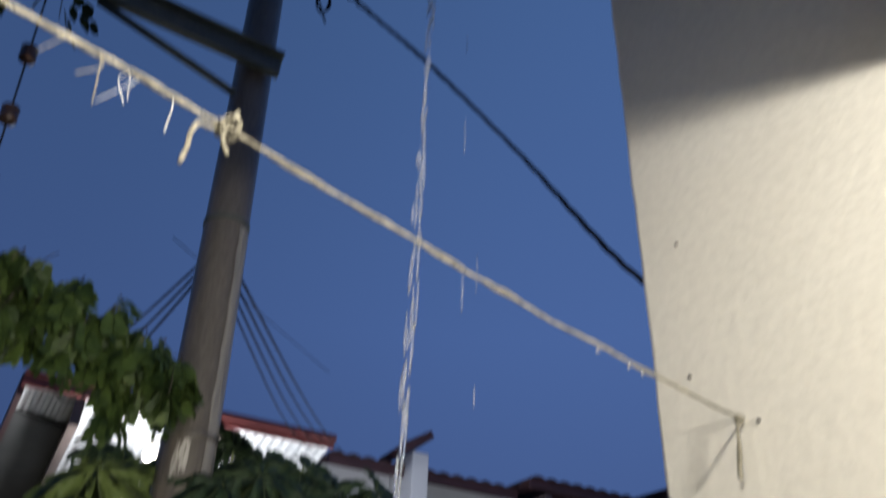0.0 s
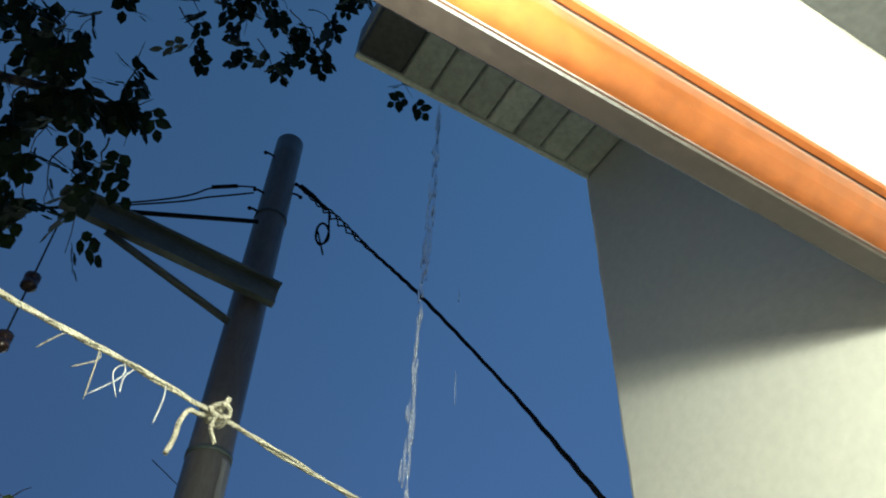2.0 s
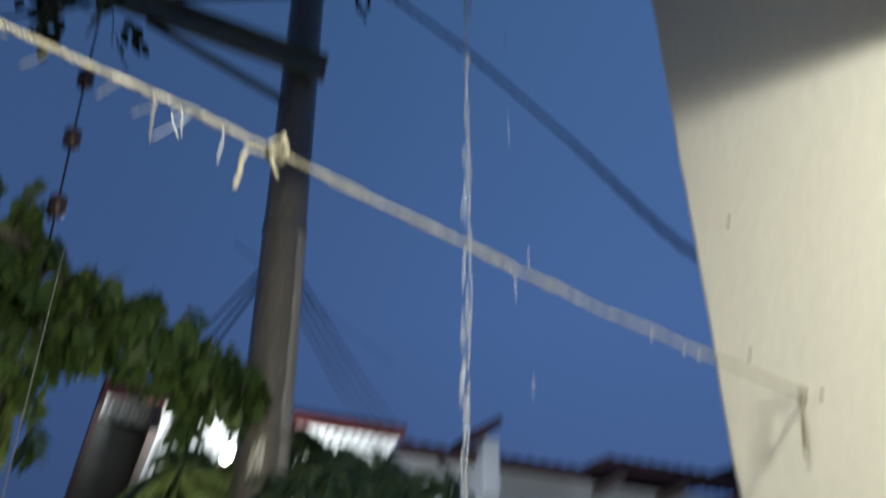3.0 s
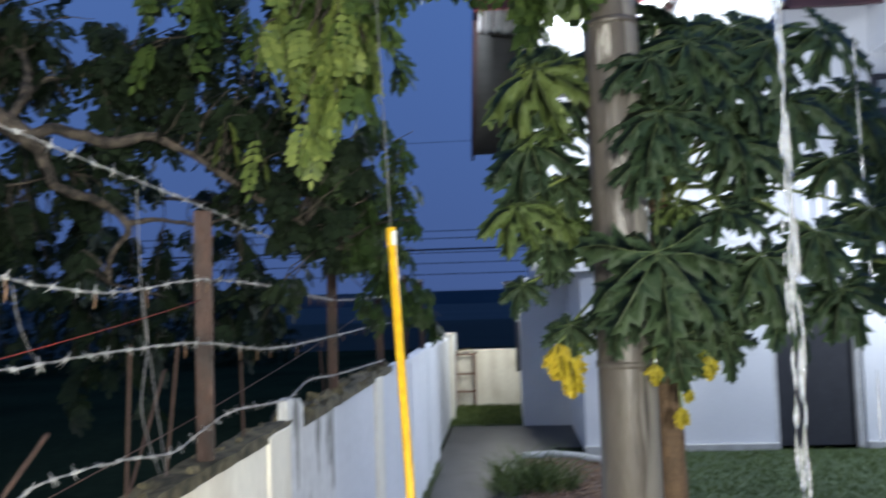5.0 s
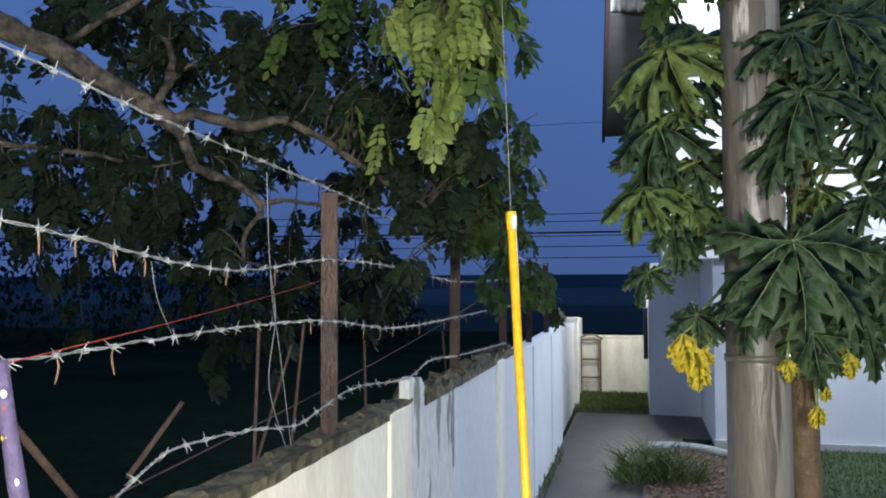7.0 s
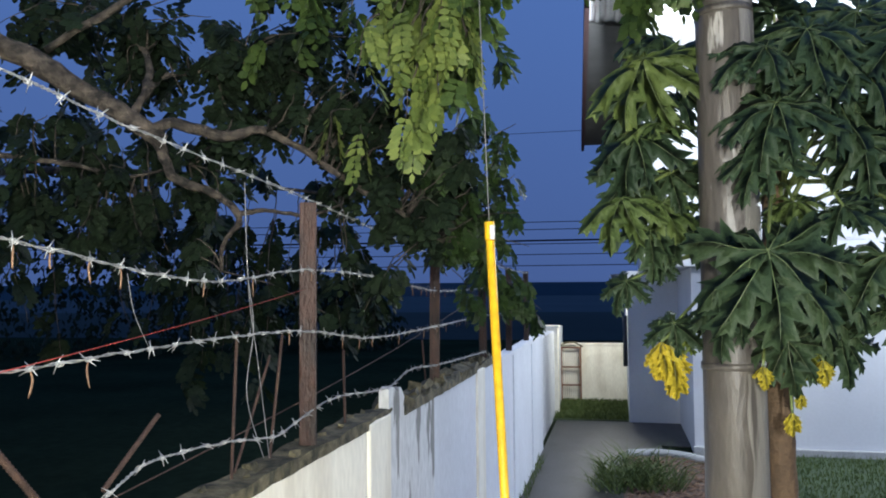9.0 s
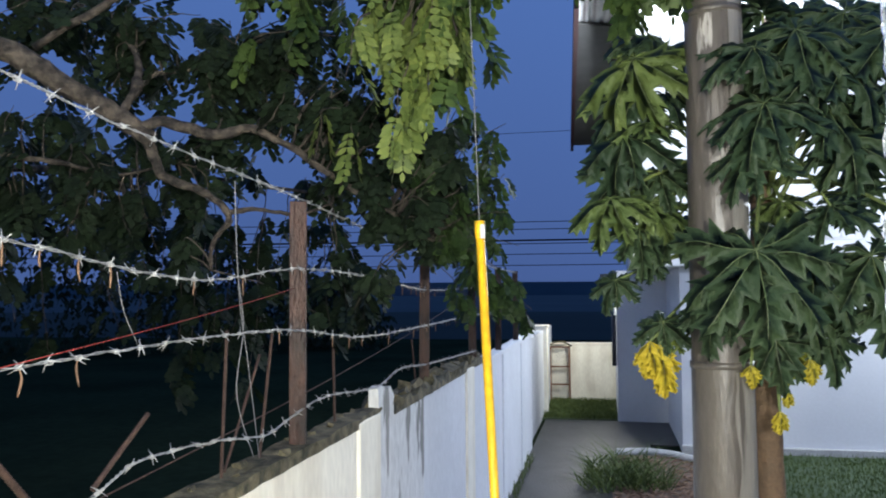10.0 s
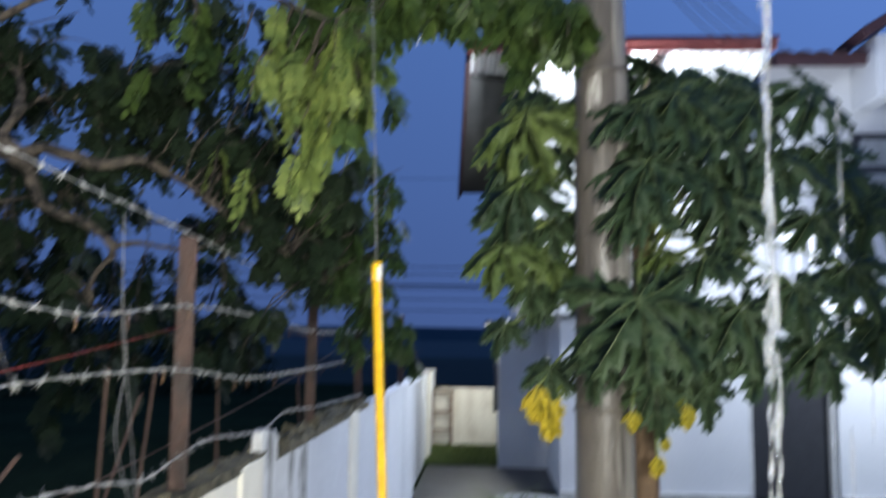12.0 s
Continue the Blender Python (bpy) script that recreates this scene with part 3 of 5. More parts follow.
drop = [(0.40, 2.95, 5.72), (0.60, 2.85, 5.48), (0.82, 2.63, 5.07), (1.01, 2.42, 4.68), (1.21, 2.02, 3.97), (1.34, 1.66, 3.33), (1.42, 1.40, 3.0)]
service = thing("service_cable", "twisted black service cable from the pole to the house", "cable", "overhead cables")
base = spline(drop, 16)
for ph in (0, 2.1, 4.2):
    pts = []
    for i, p in enumerate(base):
        loose = 0.016 * math.exp(-((i - 20) / 9) ** 2) + 0.006
        pts.append(p + Vector((math.cos(i * 0.7 + ph), math.sin(i * 0.7 + ph), 0.4 * math.sin(i * 0.9 + ph))) * loose)
    part("conductor", tubed(pts, 0.0048, 6), BLACK, service)
part("dead_end", tubed([(0.43, 2.94, 5.71), (0.50, 2.90, 5.62), (0.585, 2.86, 5.51)], [0.010, 0.014, 0.010], 8), BLACK, service)
coil = []
for k in range(60):
    a = k / 60 * math.pi * 2 * 3.5
    coil.append(Vector((0.585 + 0.035 * math.cos(a), 2.84, 5.29 + 0.085 * math.sin(a))) + noise.noise_vector(Vector((k * 0.2, 0, 0))) * 0.012)
part("coil", tubed([Vector((0.60, 2.85, 5.48))] + coil + [Vector((0.615, 2.84, 5.14))], 0.0055, 6), BLACK, service, "loose coil of spare black cable")
for dz in (0, 0.05):
    cable("thin black cable reaching away from the pole top", [(0.19, 2.93, 5.52 - dz), (0.0, 2.98, 5.44 - dz * 1.6), (-0.48, 3.20, 5.21 - dz * 0.3), (-3.0, 4.4, 4.6)], 0.005)
part_root = thing("splice_sleeve", "black splice sleeve on the thin cable", "sleeve")
part("sleeve", tubed([(0.10, 2.95, 5.49), (-0.02, 2.985, 5.435)], 0.011, 8), BLACK, part_root)
for k in range(4):
    cable("black cable from the pole to the neighbouring roof", sag((0.44, 2.98, 3.72 - 0.05 * k), (4.6 - 0.12 * k, 12.4, 6.45), 0.10 + 0.05 * k, 4), 0.007 - 0.0006 * k, 4)
for k in range(3):
    cable("black cable from the pole to the near eave", sag((0.32, 2.99, 3.72 - 0.04 * k), (-0.05 + 0.06 * k, 9.75, 5.50), 0.10 + 0.1 * k, 4), 0.006, 4)
cable("thin grey far cable", [(0.5, 6, 5.6), (3.2, 9.5, 6.4)], 0.004)
for k, z in enumerate((5.9, 5.5, 4.9, 4.72, 4.15, 3.55)):
    rod("far_cable", "black power line far behind the yard", "cable", sag((-60, 44, z + 0.5), (45, 44, z + 0.2), 0.5), 0.022 if k != 2 else 0.05, BLACK, "far power lines", 5)
rod("far_cable", "black power line far behind the yard", "cable", sag((-60, 44, 10.9), (45, 44, 11.3), 0.5), 0.014, BLACK, "far power lines", 5)

for x in (-60, 45):
    rod("far_pole", "far power line pole", "utility pole", [(x, 44, -0.02), (x, 44, 11.6)], [0.14, 0.09], POLE, "far power line poles", 10)

# ---- neighbouring house ----
house = thing("neighbour_house", "two-storey white plastered house with dark red roofs", "house")
part("ground_floor_wall", boxes((0.17, 4.6, 12.85, 18.0, -0.05, 2.30), w=0.01), HOUSE_WALL, house)
part("front_block", boxes((0.92, 3.25, 10.50, 12.845, -0.05, 2.28)), HOUSE_WALL, house)
part("front_block", boxes((4.35, 8.2, 10.50, 12.845, -0.05, 2.28)), HOUSE_WALL, house)
part("door_head", boxes((3.25, 4.35, 10.50, 12.845, 2.05, 2.28)), HOUSE_WALL, house)
part("entry_recess", boxes((3.25, 4.35, 11.6, 12.845, -0.05, 2.05)), HOUSE_WALL, house)
entry = part("door", boxes((3.27, 4.33, 10.66, 10.72, 0.02, 2.03), w=0.01), DARK_METAL, house, "dark recessed entrance door")
part("door_frame", boxes((3.25, 3.32, 10.56, 10.66, 0.0, 2.05), (4.28, 4.35, 10.56, 10.66, 0.0, 2.05), (3.32, 4.28, 10.56, 10.66, 1.98, 2.05), w=0.006), WHITE_PLASTIC, entry)
part("plinth", boxes((0.90, 3.27, 10.44, 10.498, -0.05, 0.10), (4.33, 8.2, 10.44, 10.498, -0.05, 0.10), w=0.008), KERB, house)
part("balcony_slab", boxes((0.42, 4.6, 10.38, 12.845, 2.285, 2.47), w=0.012), HOUSE_WALL, house)
part("upper_wall", boxes((0.46, 4.45, 12.85, 17.7, 2.305, 5.13), w=0.01), HOUSE_WALL, house)
rail = part("balcony_railing", boxes((0.50, 4.5, 10.46, 10.50, 3.28, 3.34), (0.50, 4.5, 10.465, 10.495, 2.58, 2.62), w=0.004), WHITE_PLASTIC, house, "white railing with upright bars")
bal = mesh_of(boxes((-0.016, 0.016, -0.012, 0.012, 2.62, 3.28), w=0.003), WHITE_PLASTIC, "baluster")
for k in range(25):
    piece("baluster", bal, rail, pose(0.56 + 0.16 * k, 10.48, 0))
part("balcony_post", boxes((0.50, 0.60, 10.43, 10.53, 2.47, 3.42), w=0.008), HOUSE_WALL, house)
part("downpipe", tubed([(0.13, 12.80, 0.85), (0.13, 12.80, 1.2), (0.13, 12.80, 1.62)], 0.035, 10), DARK_METAL, house, "dark downpipe at the corner")
# the sloping roof over the balcony
A, B, C, D = Vector((-0.235, 9.7, 5.48)), Vector((3.39, 9.7, 5.48)), Vector((4.3, 17.8, 5.15)), Vector((-0.62, 17.8, 5.15))


def sheet(a, b, c, d, n, amp, thick):
    bm = bmesh.new()
    rows = []
    for i in range(n * 4 + 1):
        u = i / (n * 4)
        w = amp * (1 if i % 4 in (1, 2) else 0)
        p, q = a.lerp(b, u), d.lerp(c, u)
        rows.append([bm.verts.new(p + Vector((0, 0, w))), bm.verts.new(q + Vector((0, 0, w))), bm.verts.new(q + Vector((0, 0, w + thick))), bm.verts.new(p + Vector((0, 0, w + thick)))])
    for r, s in zip(rows, rows[1:]):
        for j in range(4):
            bm.faces.new((r[j], s[j], s[(j + 1) % 4], r[(j + 1) % 4]))
    bm.faces.new(rows[0]), bm.faces.new(rows[-1][::-1])
    return bm


roof = part("balcony_roof", sheet(A, B, C, D, 30, 0.025, 0.05), SHEET, house, "ribbed white metal roof sheets on red fascia")
part("fascia", boxes((-0.28, 3.43, 9.63, 9.69, 5.46, 5.57), w=0.006), RED_TILE, roof)
part("fascia_cap", boxes((-0.28, 3.43, 9.60, 9.72, 5.575, 5.63), w=0.01), RED_TILE, roof)
part("gutter", boxes((0.8, 3.43, 9.55, 9.60, 5.52, 5.61), w=0.012), RED_TILE, roof)
bm = bmesh.new()
e0, e1 = A + Vector((-0.03, 0, 0)), D + Vector((-0.03, 0, 0))
vs = [bm.verts.new(p + o) for p in (e0, e1) for o in (Vector((-0.03, 0, -0.12)), Vector((0.03, 0, -0.12)), Vector((0.03, 0, 0.14)), Vector((-0.03, 0, 0.14)))]
for j in range(4):
    bm.faces.new((vs[j], vs[(j + 1) % 4], vs[4 + (j + 1) % 4], vs[4 + j]))
bm.faces.new(vs[:4]), bm.faces.new(vs[4:][::-1])
part("barge_board", bm, DARK_TILE, roof)
# Side overhang gets its own panel, with its shade put into the colour.
bm = bmesh.new()
s0, s1 = 0.09, 0.97
q = [A.lerp(D, s0), A.lerp(D, s1), (A.lerp(B, 0.17)).lerp(D.lerp(C, 0.19), s1), (A.lerp(B, 0.17)).lerp(D.lerp(C, 0.19), s0 + 0.03)]
lo_v = [bm.verts.new(p + Vector((0, 0, -0.05))) for p in q]
hi_v = [bm.verts.new(p + Vector((0, 0, -0.02))) for p in q]
for k in range(4):
    bm.faces.new((lo_v[k], lo_v[(k + 1) % 4], hi_v[(k + 1) % 4], hi_v[k]))
bm.faces.new(lo_v), bm.faces.new(hi_v[::-1])
part("side_soffit", bm, DARK_GREY, roof, "boarded side soffit, its shade painted dark grey")
# Beam deepened as an added blocker, keeping balcony light off the side soffit.
bm = bmesh.new()
u0, u1 = A.lerp(B, 0.165), D.lerp(C, 0.19)
bv = [bm.verts.new(p + Vector((dx, 0, dz))) for p in (u0, u1) for dx, dz in ((-0.05, -0.34), (0.05, -0.34), (0.05, -0.01), (-0.05, -0.01))]
for k in range(4):
    bm.faces.new((bv[k], bv[(k + 1) % 4], bv[4 + (k + 1) % 4], bv[4 + k]))
bm.faces.new(bv[:4]), bm.faces.new(bv[4:][::-1])
part("soffit_beam", bm, BROWNED, roof)
part("soffit_beam", tubed([A.lerp(B, 0.63) + Vector((0, 0.05, -0.06)), D.lerp(C, 0.63) + Vector((0, 0, -0.06))], 0.07, 4), BROWNED, roof)
# right wing
part("wing_wall", boxes((4.45, 16.0, 12.90, 18.0, 2.305, 6.36), w=0.01), HOUSE_WALL, house)
part("wing_base", boxes((8.2, 16.0, 12.6, 18.0, -0.05, 2.30), w=0.01), HOUSE_WALL, house)
part("ledge", boxes((7.6, 16.0, 12.55, 12.90, 2.50, 2.60), w=0.01), HOUSE_WALL, house)


def tiled(name, x0, x1, y, z, depth, rise, hip, label=""):
    root = part(name, boxes((x0, x1, y, y + 0.06, z - 0.12, z + 0.06), w=0.006), DARK_TILE, house, label)
    n = max(int((x1 - x0) / 0.28), 2)
    for k in range(n):
        bm = bmesh.new()
        w = (x1 - x0) / n
        xa = x0 + k * w
        sh = hip * min(1.0, (k + 1) / 3)
        pts = [Vector((xa + w * t, y - 0.05, z + 0.05 + 0.045 * math.sin(math.pi * t))) for t in (0, 0.25, 0.5, 0.75, 1)]
        lo = [bm.verts.new(p) for p in pts]
        hi = [bm.verts.new(p + Vector((0, depth, rise * sh))) for p in pts]
        lo2 = [bm.verts.new(p - Vector((0, 0, 0.03))) for p in pts]
        for i in range(4):
            bm.faces.new((lo[i], lo[i + 1], hi[i + 1], hi[i])), bm.faces.new((lo2[i + 1], lo2[i], lo[i], lo[i + 1]))
        part("tile_course", bm, DARK_TILE, root)
    return root


tiled("wing_roof", 4.35, 8.0, 12.30, 6.30, 3.5, 0.5, 0.5, "dark red tiled eave")
tiled("bay_roof", 8.05, 11.2, 11.95, 6.46, 3.5, 0.6, 0.6, "dark red tiled eave over the bay")
tiled("end_roof", 11.2, 15.5, 11.6, 6.78, 3.5, 0.7, 0.6, "dark red tiled eave, higher end")
for x in (8.45, 9.85, 11.2, 12.5):
    bm = bmesh.new()
    box(bm, x - 0.07, x + 0.07, 11.98, 12.9, 6.08, 6.26, pose(0, 0, 0))
    for v in bm.verts:
        if v.co.y < 12.2 and v.co.z < 6.1:
            v.co.z += 0.09
    part("rafter_end", bm, BROWNED, house, "brown timber rafter end")
gable = part("parapet", boxes((5.72, 6.02, 12.0, 12.9, 5.6, 6.55), w=0.01), HOUSE_WALL, house, "white gable parapet with a slanted cap")
bm = bmesh.new()
box(bm, -0.30, 0.30, -0.5, 0.5, -0.07, 0.07, pose(5.78, 12.4, 6.72, 0, -32, 0))
part("slanted_cap", bevel(bm, 0.01), DARK_TILE, gable)


def window(x0, x1, z0, z1, y, panes, name="window"):
    root = part(name, boxes((x0, x1, y - 0.02, y + 0.01, z0, z1)), DARK_METAL, house, "dark framed window with grey curtains behind glass")
    w = (x1 - x0) / panes
    for k in range(panes):
        for za, zb in ((z0, z0 + (z1 - z0) * 0.40), (z0 + (z1 - z0) * 0.42, z1)):
            part("pane", boxes((x0 + k * w + 0.05, x0 + (k + 1) * w - 0.05, y - 0.032, y - 0.024, za + 0.05, zb - 0.04), w=0.003), CURTAIN, root)
    part("window_frame", boxes((x0 - 0.06, x0, y - 0.06, y, z0 - 0.05, z1 + 0.05), (x1, x1 + 0.06, y - 0.06, y, z0 - 0.05, z1 + 0.05), (x0, x1, y - 0.06, y, z1, z1 + 0.05), (x0, x1, y - 0.06, y, z0 - 0.05, z0), w=0.005), DARK_METAL, root)
    part("window_sill", boxes((x0 - 0.15, x1 + 0.15, y - 0.14, y, z0 - 0.14, z0 - 0.055), w=0.008), HOUSE_WALL, root)
    return root


big = window(9.05, 10.35, 3.0, 5.28, 12.88, 2)
part("lintel", boxes((8.98, 10.42, 12.78, 12.90, 5.34, 5.55), w=0.008), BROWNED, big, "brown lintel band")
for k in range(10):
    part("grille_bar", tubed([(9.05 + k * 0.144, 12.74, 2.98), (9.05 + k * 0.144, 12.74, 3.75)], 0.010, 5), DARK_METAL, big)
part("grille_rail", tubed([(8.92, 12.74, 3.75), (10.55, 12.74, 3.75)], 0.018, 5), DARK_METAL, big)
part("grille_rail", tubed([(8.92, 12.74, 2.99), (10.55, 12.74, 2.99)], 0.018, 5), DARK_METAL, big)
window(5.75, 6.55, 4.3, 5.20, 12.88, 1)
ac = thing("air_conditioner", "grey wall air conditioner beside the window", "air conditioner")
part("case", boxes((10.65, 11.25, 12.55, 12.90, 4.78, 5.12), w=0.015), WHITE_PLASTIC, ac)
for k in range(7):
    part("slat", boxes((10.69, 11.21, 12.535, 12.55, 4.82 + 0.038 * k, 4.84 + 0.038 * k)), DARK_METAL, ac)
# Set nearer along the camera's view to light the front block; post added.
flood = thing("security_lamp", "bright white security lamp on a slender added post", "lamp")
LX, LY, LZ = 5.33, 9.20, 3.45
part("post", tubed([(LX + 0.22, LY + 0.3, -0.02), (LX + 0.22, LY + 0.3, 3.30)], [0.03, 0.024], 10), BLACK, flood)
part("bracket", tubed(spline([(LX + 0.22, LY + 0.3, 3.28), (LX + 0.18, LY + 0.24, 3.40), (LX + 0.02, LY + 0.14, 3.46)], 6), 0.018, 8), DARK_METAL, flood)
part("housing", tubed([(LX + 0.01, LY + 0.16, LZ + 0.03), (LX, LY + 0.05, LZ + 0.01), (LX, LY + 0.01, LZ)], [0.06, 0.165, 0.17], 18), DARK_METAL, flood)
# Lens made larger than the lamp to carry its glare.
bm = bmesh.new()
bmesh.ops.create_uvsphere(bm, u_segments=18, v_segments=10, radius=0.165, matrix=Matrix.Translation((LX, LY, LZ)) @ Matrix.Diagonal((1, 0.35, 1, 1)))
part("lens", bm, LAMP_GLOW, flood, "glowing white lens, oversized to stand in for glare")
# Fixture added to carry the side light on the house wall.
yard = thing("added_wall_lamp", "unseen hooded lamp added to brighten the far wall", "lamp")
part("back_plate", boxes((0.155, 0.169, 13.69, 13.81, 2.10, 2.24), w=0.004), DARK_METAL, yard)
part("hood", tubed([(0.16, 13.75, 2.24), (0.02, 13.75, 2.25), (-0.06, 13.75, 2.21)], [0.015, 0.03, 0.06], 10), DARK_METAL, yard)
# Globe added to go with the assumed balcony light.
bl = thing("balcony_lamp", "unseen round lamp assumed under the balcony roof", "lamp")
bm = bmesh.new()
bmesh.ops.create_uvsphere(bm, u_segments=14, v_segments=8, radius=0.08, matrix=Matrix.Translation((1.25, 9.78, 5.0)))
part("globe", bm, BULB_GLOW, bl)
part("stem", tubed([(1.25, 9.78, 5.06), (1.25, 9.78, 5.46)], 0.02, 8), WHITE_PLASTIC, bl)

# lawn, litter and kerb before the house
structure("lawn", rough_up(boxes((1.10, 9.0, 4.0, 10.42, -0.08, 0.02)), 0.0, 1), LAWN, "short wet lawn before the house", "lawn")
structure("planting_bed", boxes((0.05, 1.10, 5.0, 10.2, -0.08, 0.012)), SOIL, "bare soil bed strewn with dry leaf litter", "bed")
bm = tubed(spline([(0.10, 10.25, 0.02), (0.5, 10.28, 0.03), (0.9, 10.0, 0.03), (1.12, 9.4, 0.03), (1.12, 7.0, 0.03)], 10), 0.06, 6)
structure("kerb", bm, KERB, "pale curved concrete kerb round the bed", "kerb")


def blades(n, area, h, w, seed, lean=0.5):
    r = random.Random(seed)
    v, f = [], []
    for _ in range(n):
        x, y, z = area(r)
        a, hh = r.uniform(0, 6.28), h * r.uniform(0.5, 1.2)
        dx, dy = math.cos(a), math.sin(a)
        lx, ly = r.uniform(-lean, lean) * hh, r.uniform(-lean, lean) * hh
        i = len(v)
        v += [(x - dx * w, y - dy * w, z), (x + dx * w, y + dy * w, z), (x + dx * w * 0.7 + lx * 0.4, y + dy * w * 0.7 + ly * 0.4, z + hh * 0.6), (x - dx * w * 0.7 + lx * 0.4, y - dy * w * 0.7 + ly * 0.4, z + hh * 0.6), (x + lx, y + ly, z + hh * 0.92)]
        f += [(i, i + 1, i + 2, i + 3), (i + 3, i + 2, i + 4)]
    return v, f


def stuff(name, vf, material, label, category, parent=None):
    me = bpy.data.meshes.new(name)
    me.from_pydata(vf[0], [], vf[1])
    me.materials.append(material)
    ob = new(name, me)
    ob.parent = parent
    if parent is None:
        tagged(ob, label, category, kind="stuff")
    return ob


stuff("lawn_grass", blades(16000, lambda r: (r.uniform(1.12, 5.5), r.uniform(6.5, 10.4), 0.018), 0.05, 0.005, 1), BLADE, "short green lawn grass blades", "grass")
stuff("strip_grass", blades(5000, lambda r: (r.uniform(-0.97, 0.18), r.uniform(12.95, 14.98), 0.01), 0.09, 0.008, 2), BLADE, "short grass along the far wall", "grass")


def clump(cx, cy, rad):
    def place(r):
        a, q = r.uniform(0, 6.28), rad * math.sqrt(r.random())
        return cx + q * math.cos(a), cy + q * math.sin(a), 0.01
    return place


for cx, cy, rad, n, h, s in ((0.14, 8.95, 0.40, 260, 0.34, 3), (0.36, 8.6, 0.30, 150, 0.27, 4), (-0.02, 8.5, 0.26, 110, 0.22, 5)):
    tuft = stuff("grass_tuft", blades(n, clump(cx, cy, rad), h, 0.009, s, 1.7), BLADE, "", "")
    tagged(tuft, "overgrown green grass tuft on the bed", "grass tuft", "grass tufts")
stuff("wall_foot_weeds", blades(220, lambda r: (WX + r.uniform(0.0, 0.08), r.uniform(4.5, 10.0), 0.0), 0.10, 0.006, 8, 0.8), BLADE, "small weeds along the wall foot", "weeds")
v, f = [], []
r = random.Random(4)
for _ in range(900):
    x, y, a, s = r.uniform(0.1, 1.05), r.uniform(7.2, 10.1), r.uniform(0, 6.28), r.uniform(0.02, 0.05)
    i, z = len(v), 0.014 + r.random() * 0.02
    c, q = math.cos(a) * s, math.sin(a) * s
    v += [(x - c, y - q, z), (x + q * 0.5, y - c * 0.5, z + 0.012), (x + c, y + q, z), (x - q * 0.5, y + c * 0.5, z + 0.012)]
    f += [(i, i + 1, i + 2, i + 3)]
stuff("leaf_litter", (v, f), DRY, "dry brown leaf litter on the soil", "leaf litter")

# ---- own house and porch ----
bm = bmesh.new()
rows = []
for i in range(61):
    z = -0.05 + (4.147 + 0.05) * i / 60
    e = 0.006 * noise.noise(Vector((0, 0, z * 9))) + 0.004 * noise.noise(Vector((3, 0, z * 30)))
    rows.append([bm.verts.new(p) for p in ((0.95, -2.35, z), (0.95, 1.172 + e - 0.006, z), (0.956, 1.178 + e, z), (1.25, 1.178, z), (1.25, -2.35, z))])
for a, b in zip(rows, rows[1:]):
    for j in range(5):
        bm.faces.new((a[j], a[(j + 1) % 5], b[(j + 1) % 5], b[j]))
bm.faces.new(rows[0][::-1]), bm.faces.new(rows[-1])
structure("wall_east", bm, OWN_WALL, "warm white plastered house wall with a rough edge", "wall")
structure("porch_floor", boxes((-0.92, 0.945, -2.3, 0.55, -0.05, 0.42), w=0.01), FLOOR, "raised concrete porch floor", "floor")
# Out of view below the porch; added as a reflector for the soffit.
structure("apron", boxes((-0.92, 0.94, 0.55, 2.99, -0.05, 0.004)), FLOOR, "unseen pale concrete apron added to bounce lamp light", "apron")
# Wall behind the camera, added so lamp light bounces into the porch.
structure("wall_south", boxes((-2.4, 0.945, -2.5, -2.35, -0.05, 4.1)), OWN_WALL, "unseen warm white back wall added to bounce porch light", "wall")
eave = structure("eave", boxes((0.12, 2.2, -2.4, 1.150, 4.19, 4.30)), SOFFIT, "grey concrete eave with jointed soffit blocks", "eave")
for k in range(20):
    x = 0.27 + 0.098 * k
    if x < 2.1:
        part("soffit_block", boxes((x, x + 0.092, 0.60, 1.163, 4.150, 4.189), w=0.005), SOFFIT, eave)
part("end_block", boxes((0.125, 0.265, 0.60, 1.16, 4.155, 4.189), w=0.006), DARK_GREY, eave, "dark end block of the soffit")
part("drip_edge", boxes((0.12, 2.2, 1.152, 1.170, 4.142, 4.31), w=0.003), SOFFIT, eave)
structure("ceiling", boxes((-2.4, 0.946, 0.206, 0.384, 3.17, 3.20)), CEILING, "white painted porch ceiling board", "ceiling")
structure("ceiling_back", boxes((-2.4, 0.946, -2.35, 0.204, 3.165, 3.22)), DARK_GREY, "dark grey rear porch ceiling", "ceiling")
beam = thing("edge_beam", "orange painted steel edge beam of the porch roof", "beam", kind="structure")
part("lower_flange", boxes((-2.4, 0.947, 0.384, 0.424, 2.945, 2.959), w=0.003), BEAM_EDGE, beam)
# Shade above the orange face is put into the web's brown colour.
part("web", boxes((-2.4, 0.947, 0.386, 0.423, 2.961, 3.20), w=0.003), BROWNED, beam, "upper web of the beam, its shade painted brownish")
part("orange_face", tubed([(-2.4, 0.386, 3.013), (0.947, 0.386, 3.013)], 0.047, 16), ORANGE, beam, "glossy orange rounded face")
part("trim", boxes((-2.4, 0.947, 0.368, 0.385, 3.156, 3.169), w=0.003), ORANGE, beam)
part("roof_sheet", boxes((-2.4, 0.947, -2.3, 0.42, 3.23, 3.25)), SOFFIT, beam)
bulb = thing("ceiling_bulb", "warm white bulb hanging under the porch ceiling", "lamp")
bm = bmesh.new()
bmesh.ops.create_uvsphere(bm, u_segments=14, v_segments=8, radius=0.022, matrix=Matrix.Translation((-0.05, 0.16, 2.90)))
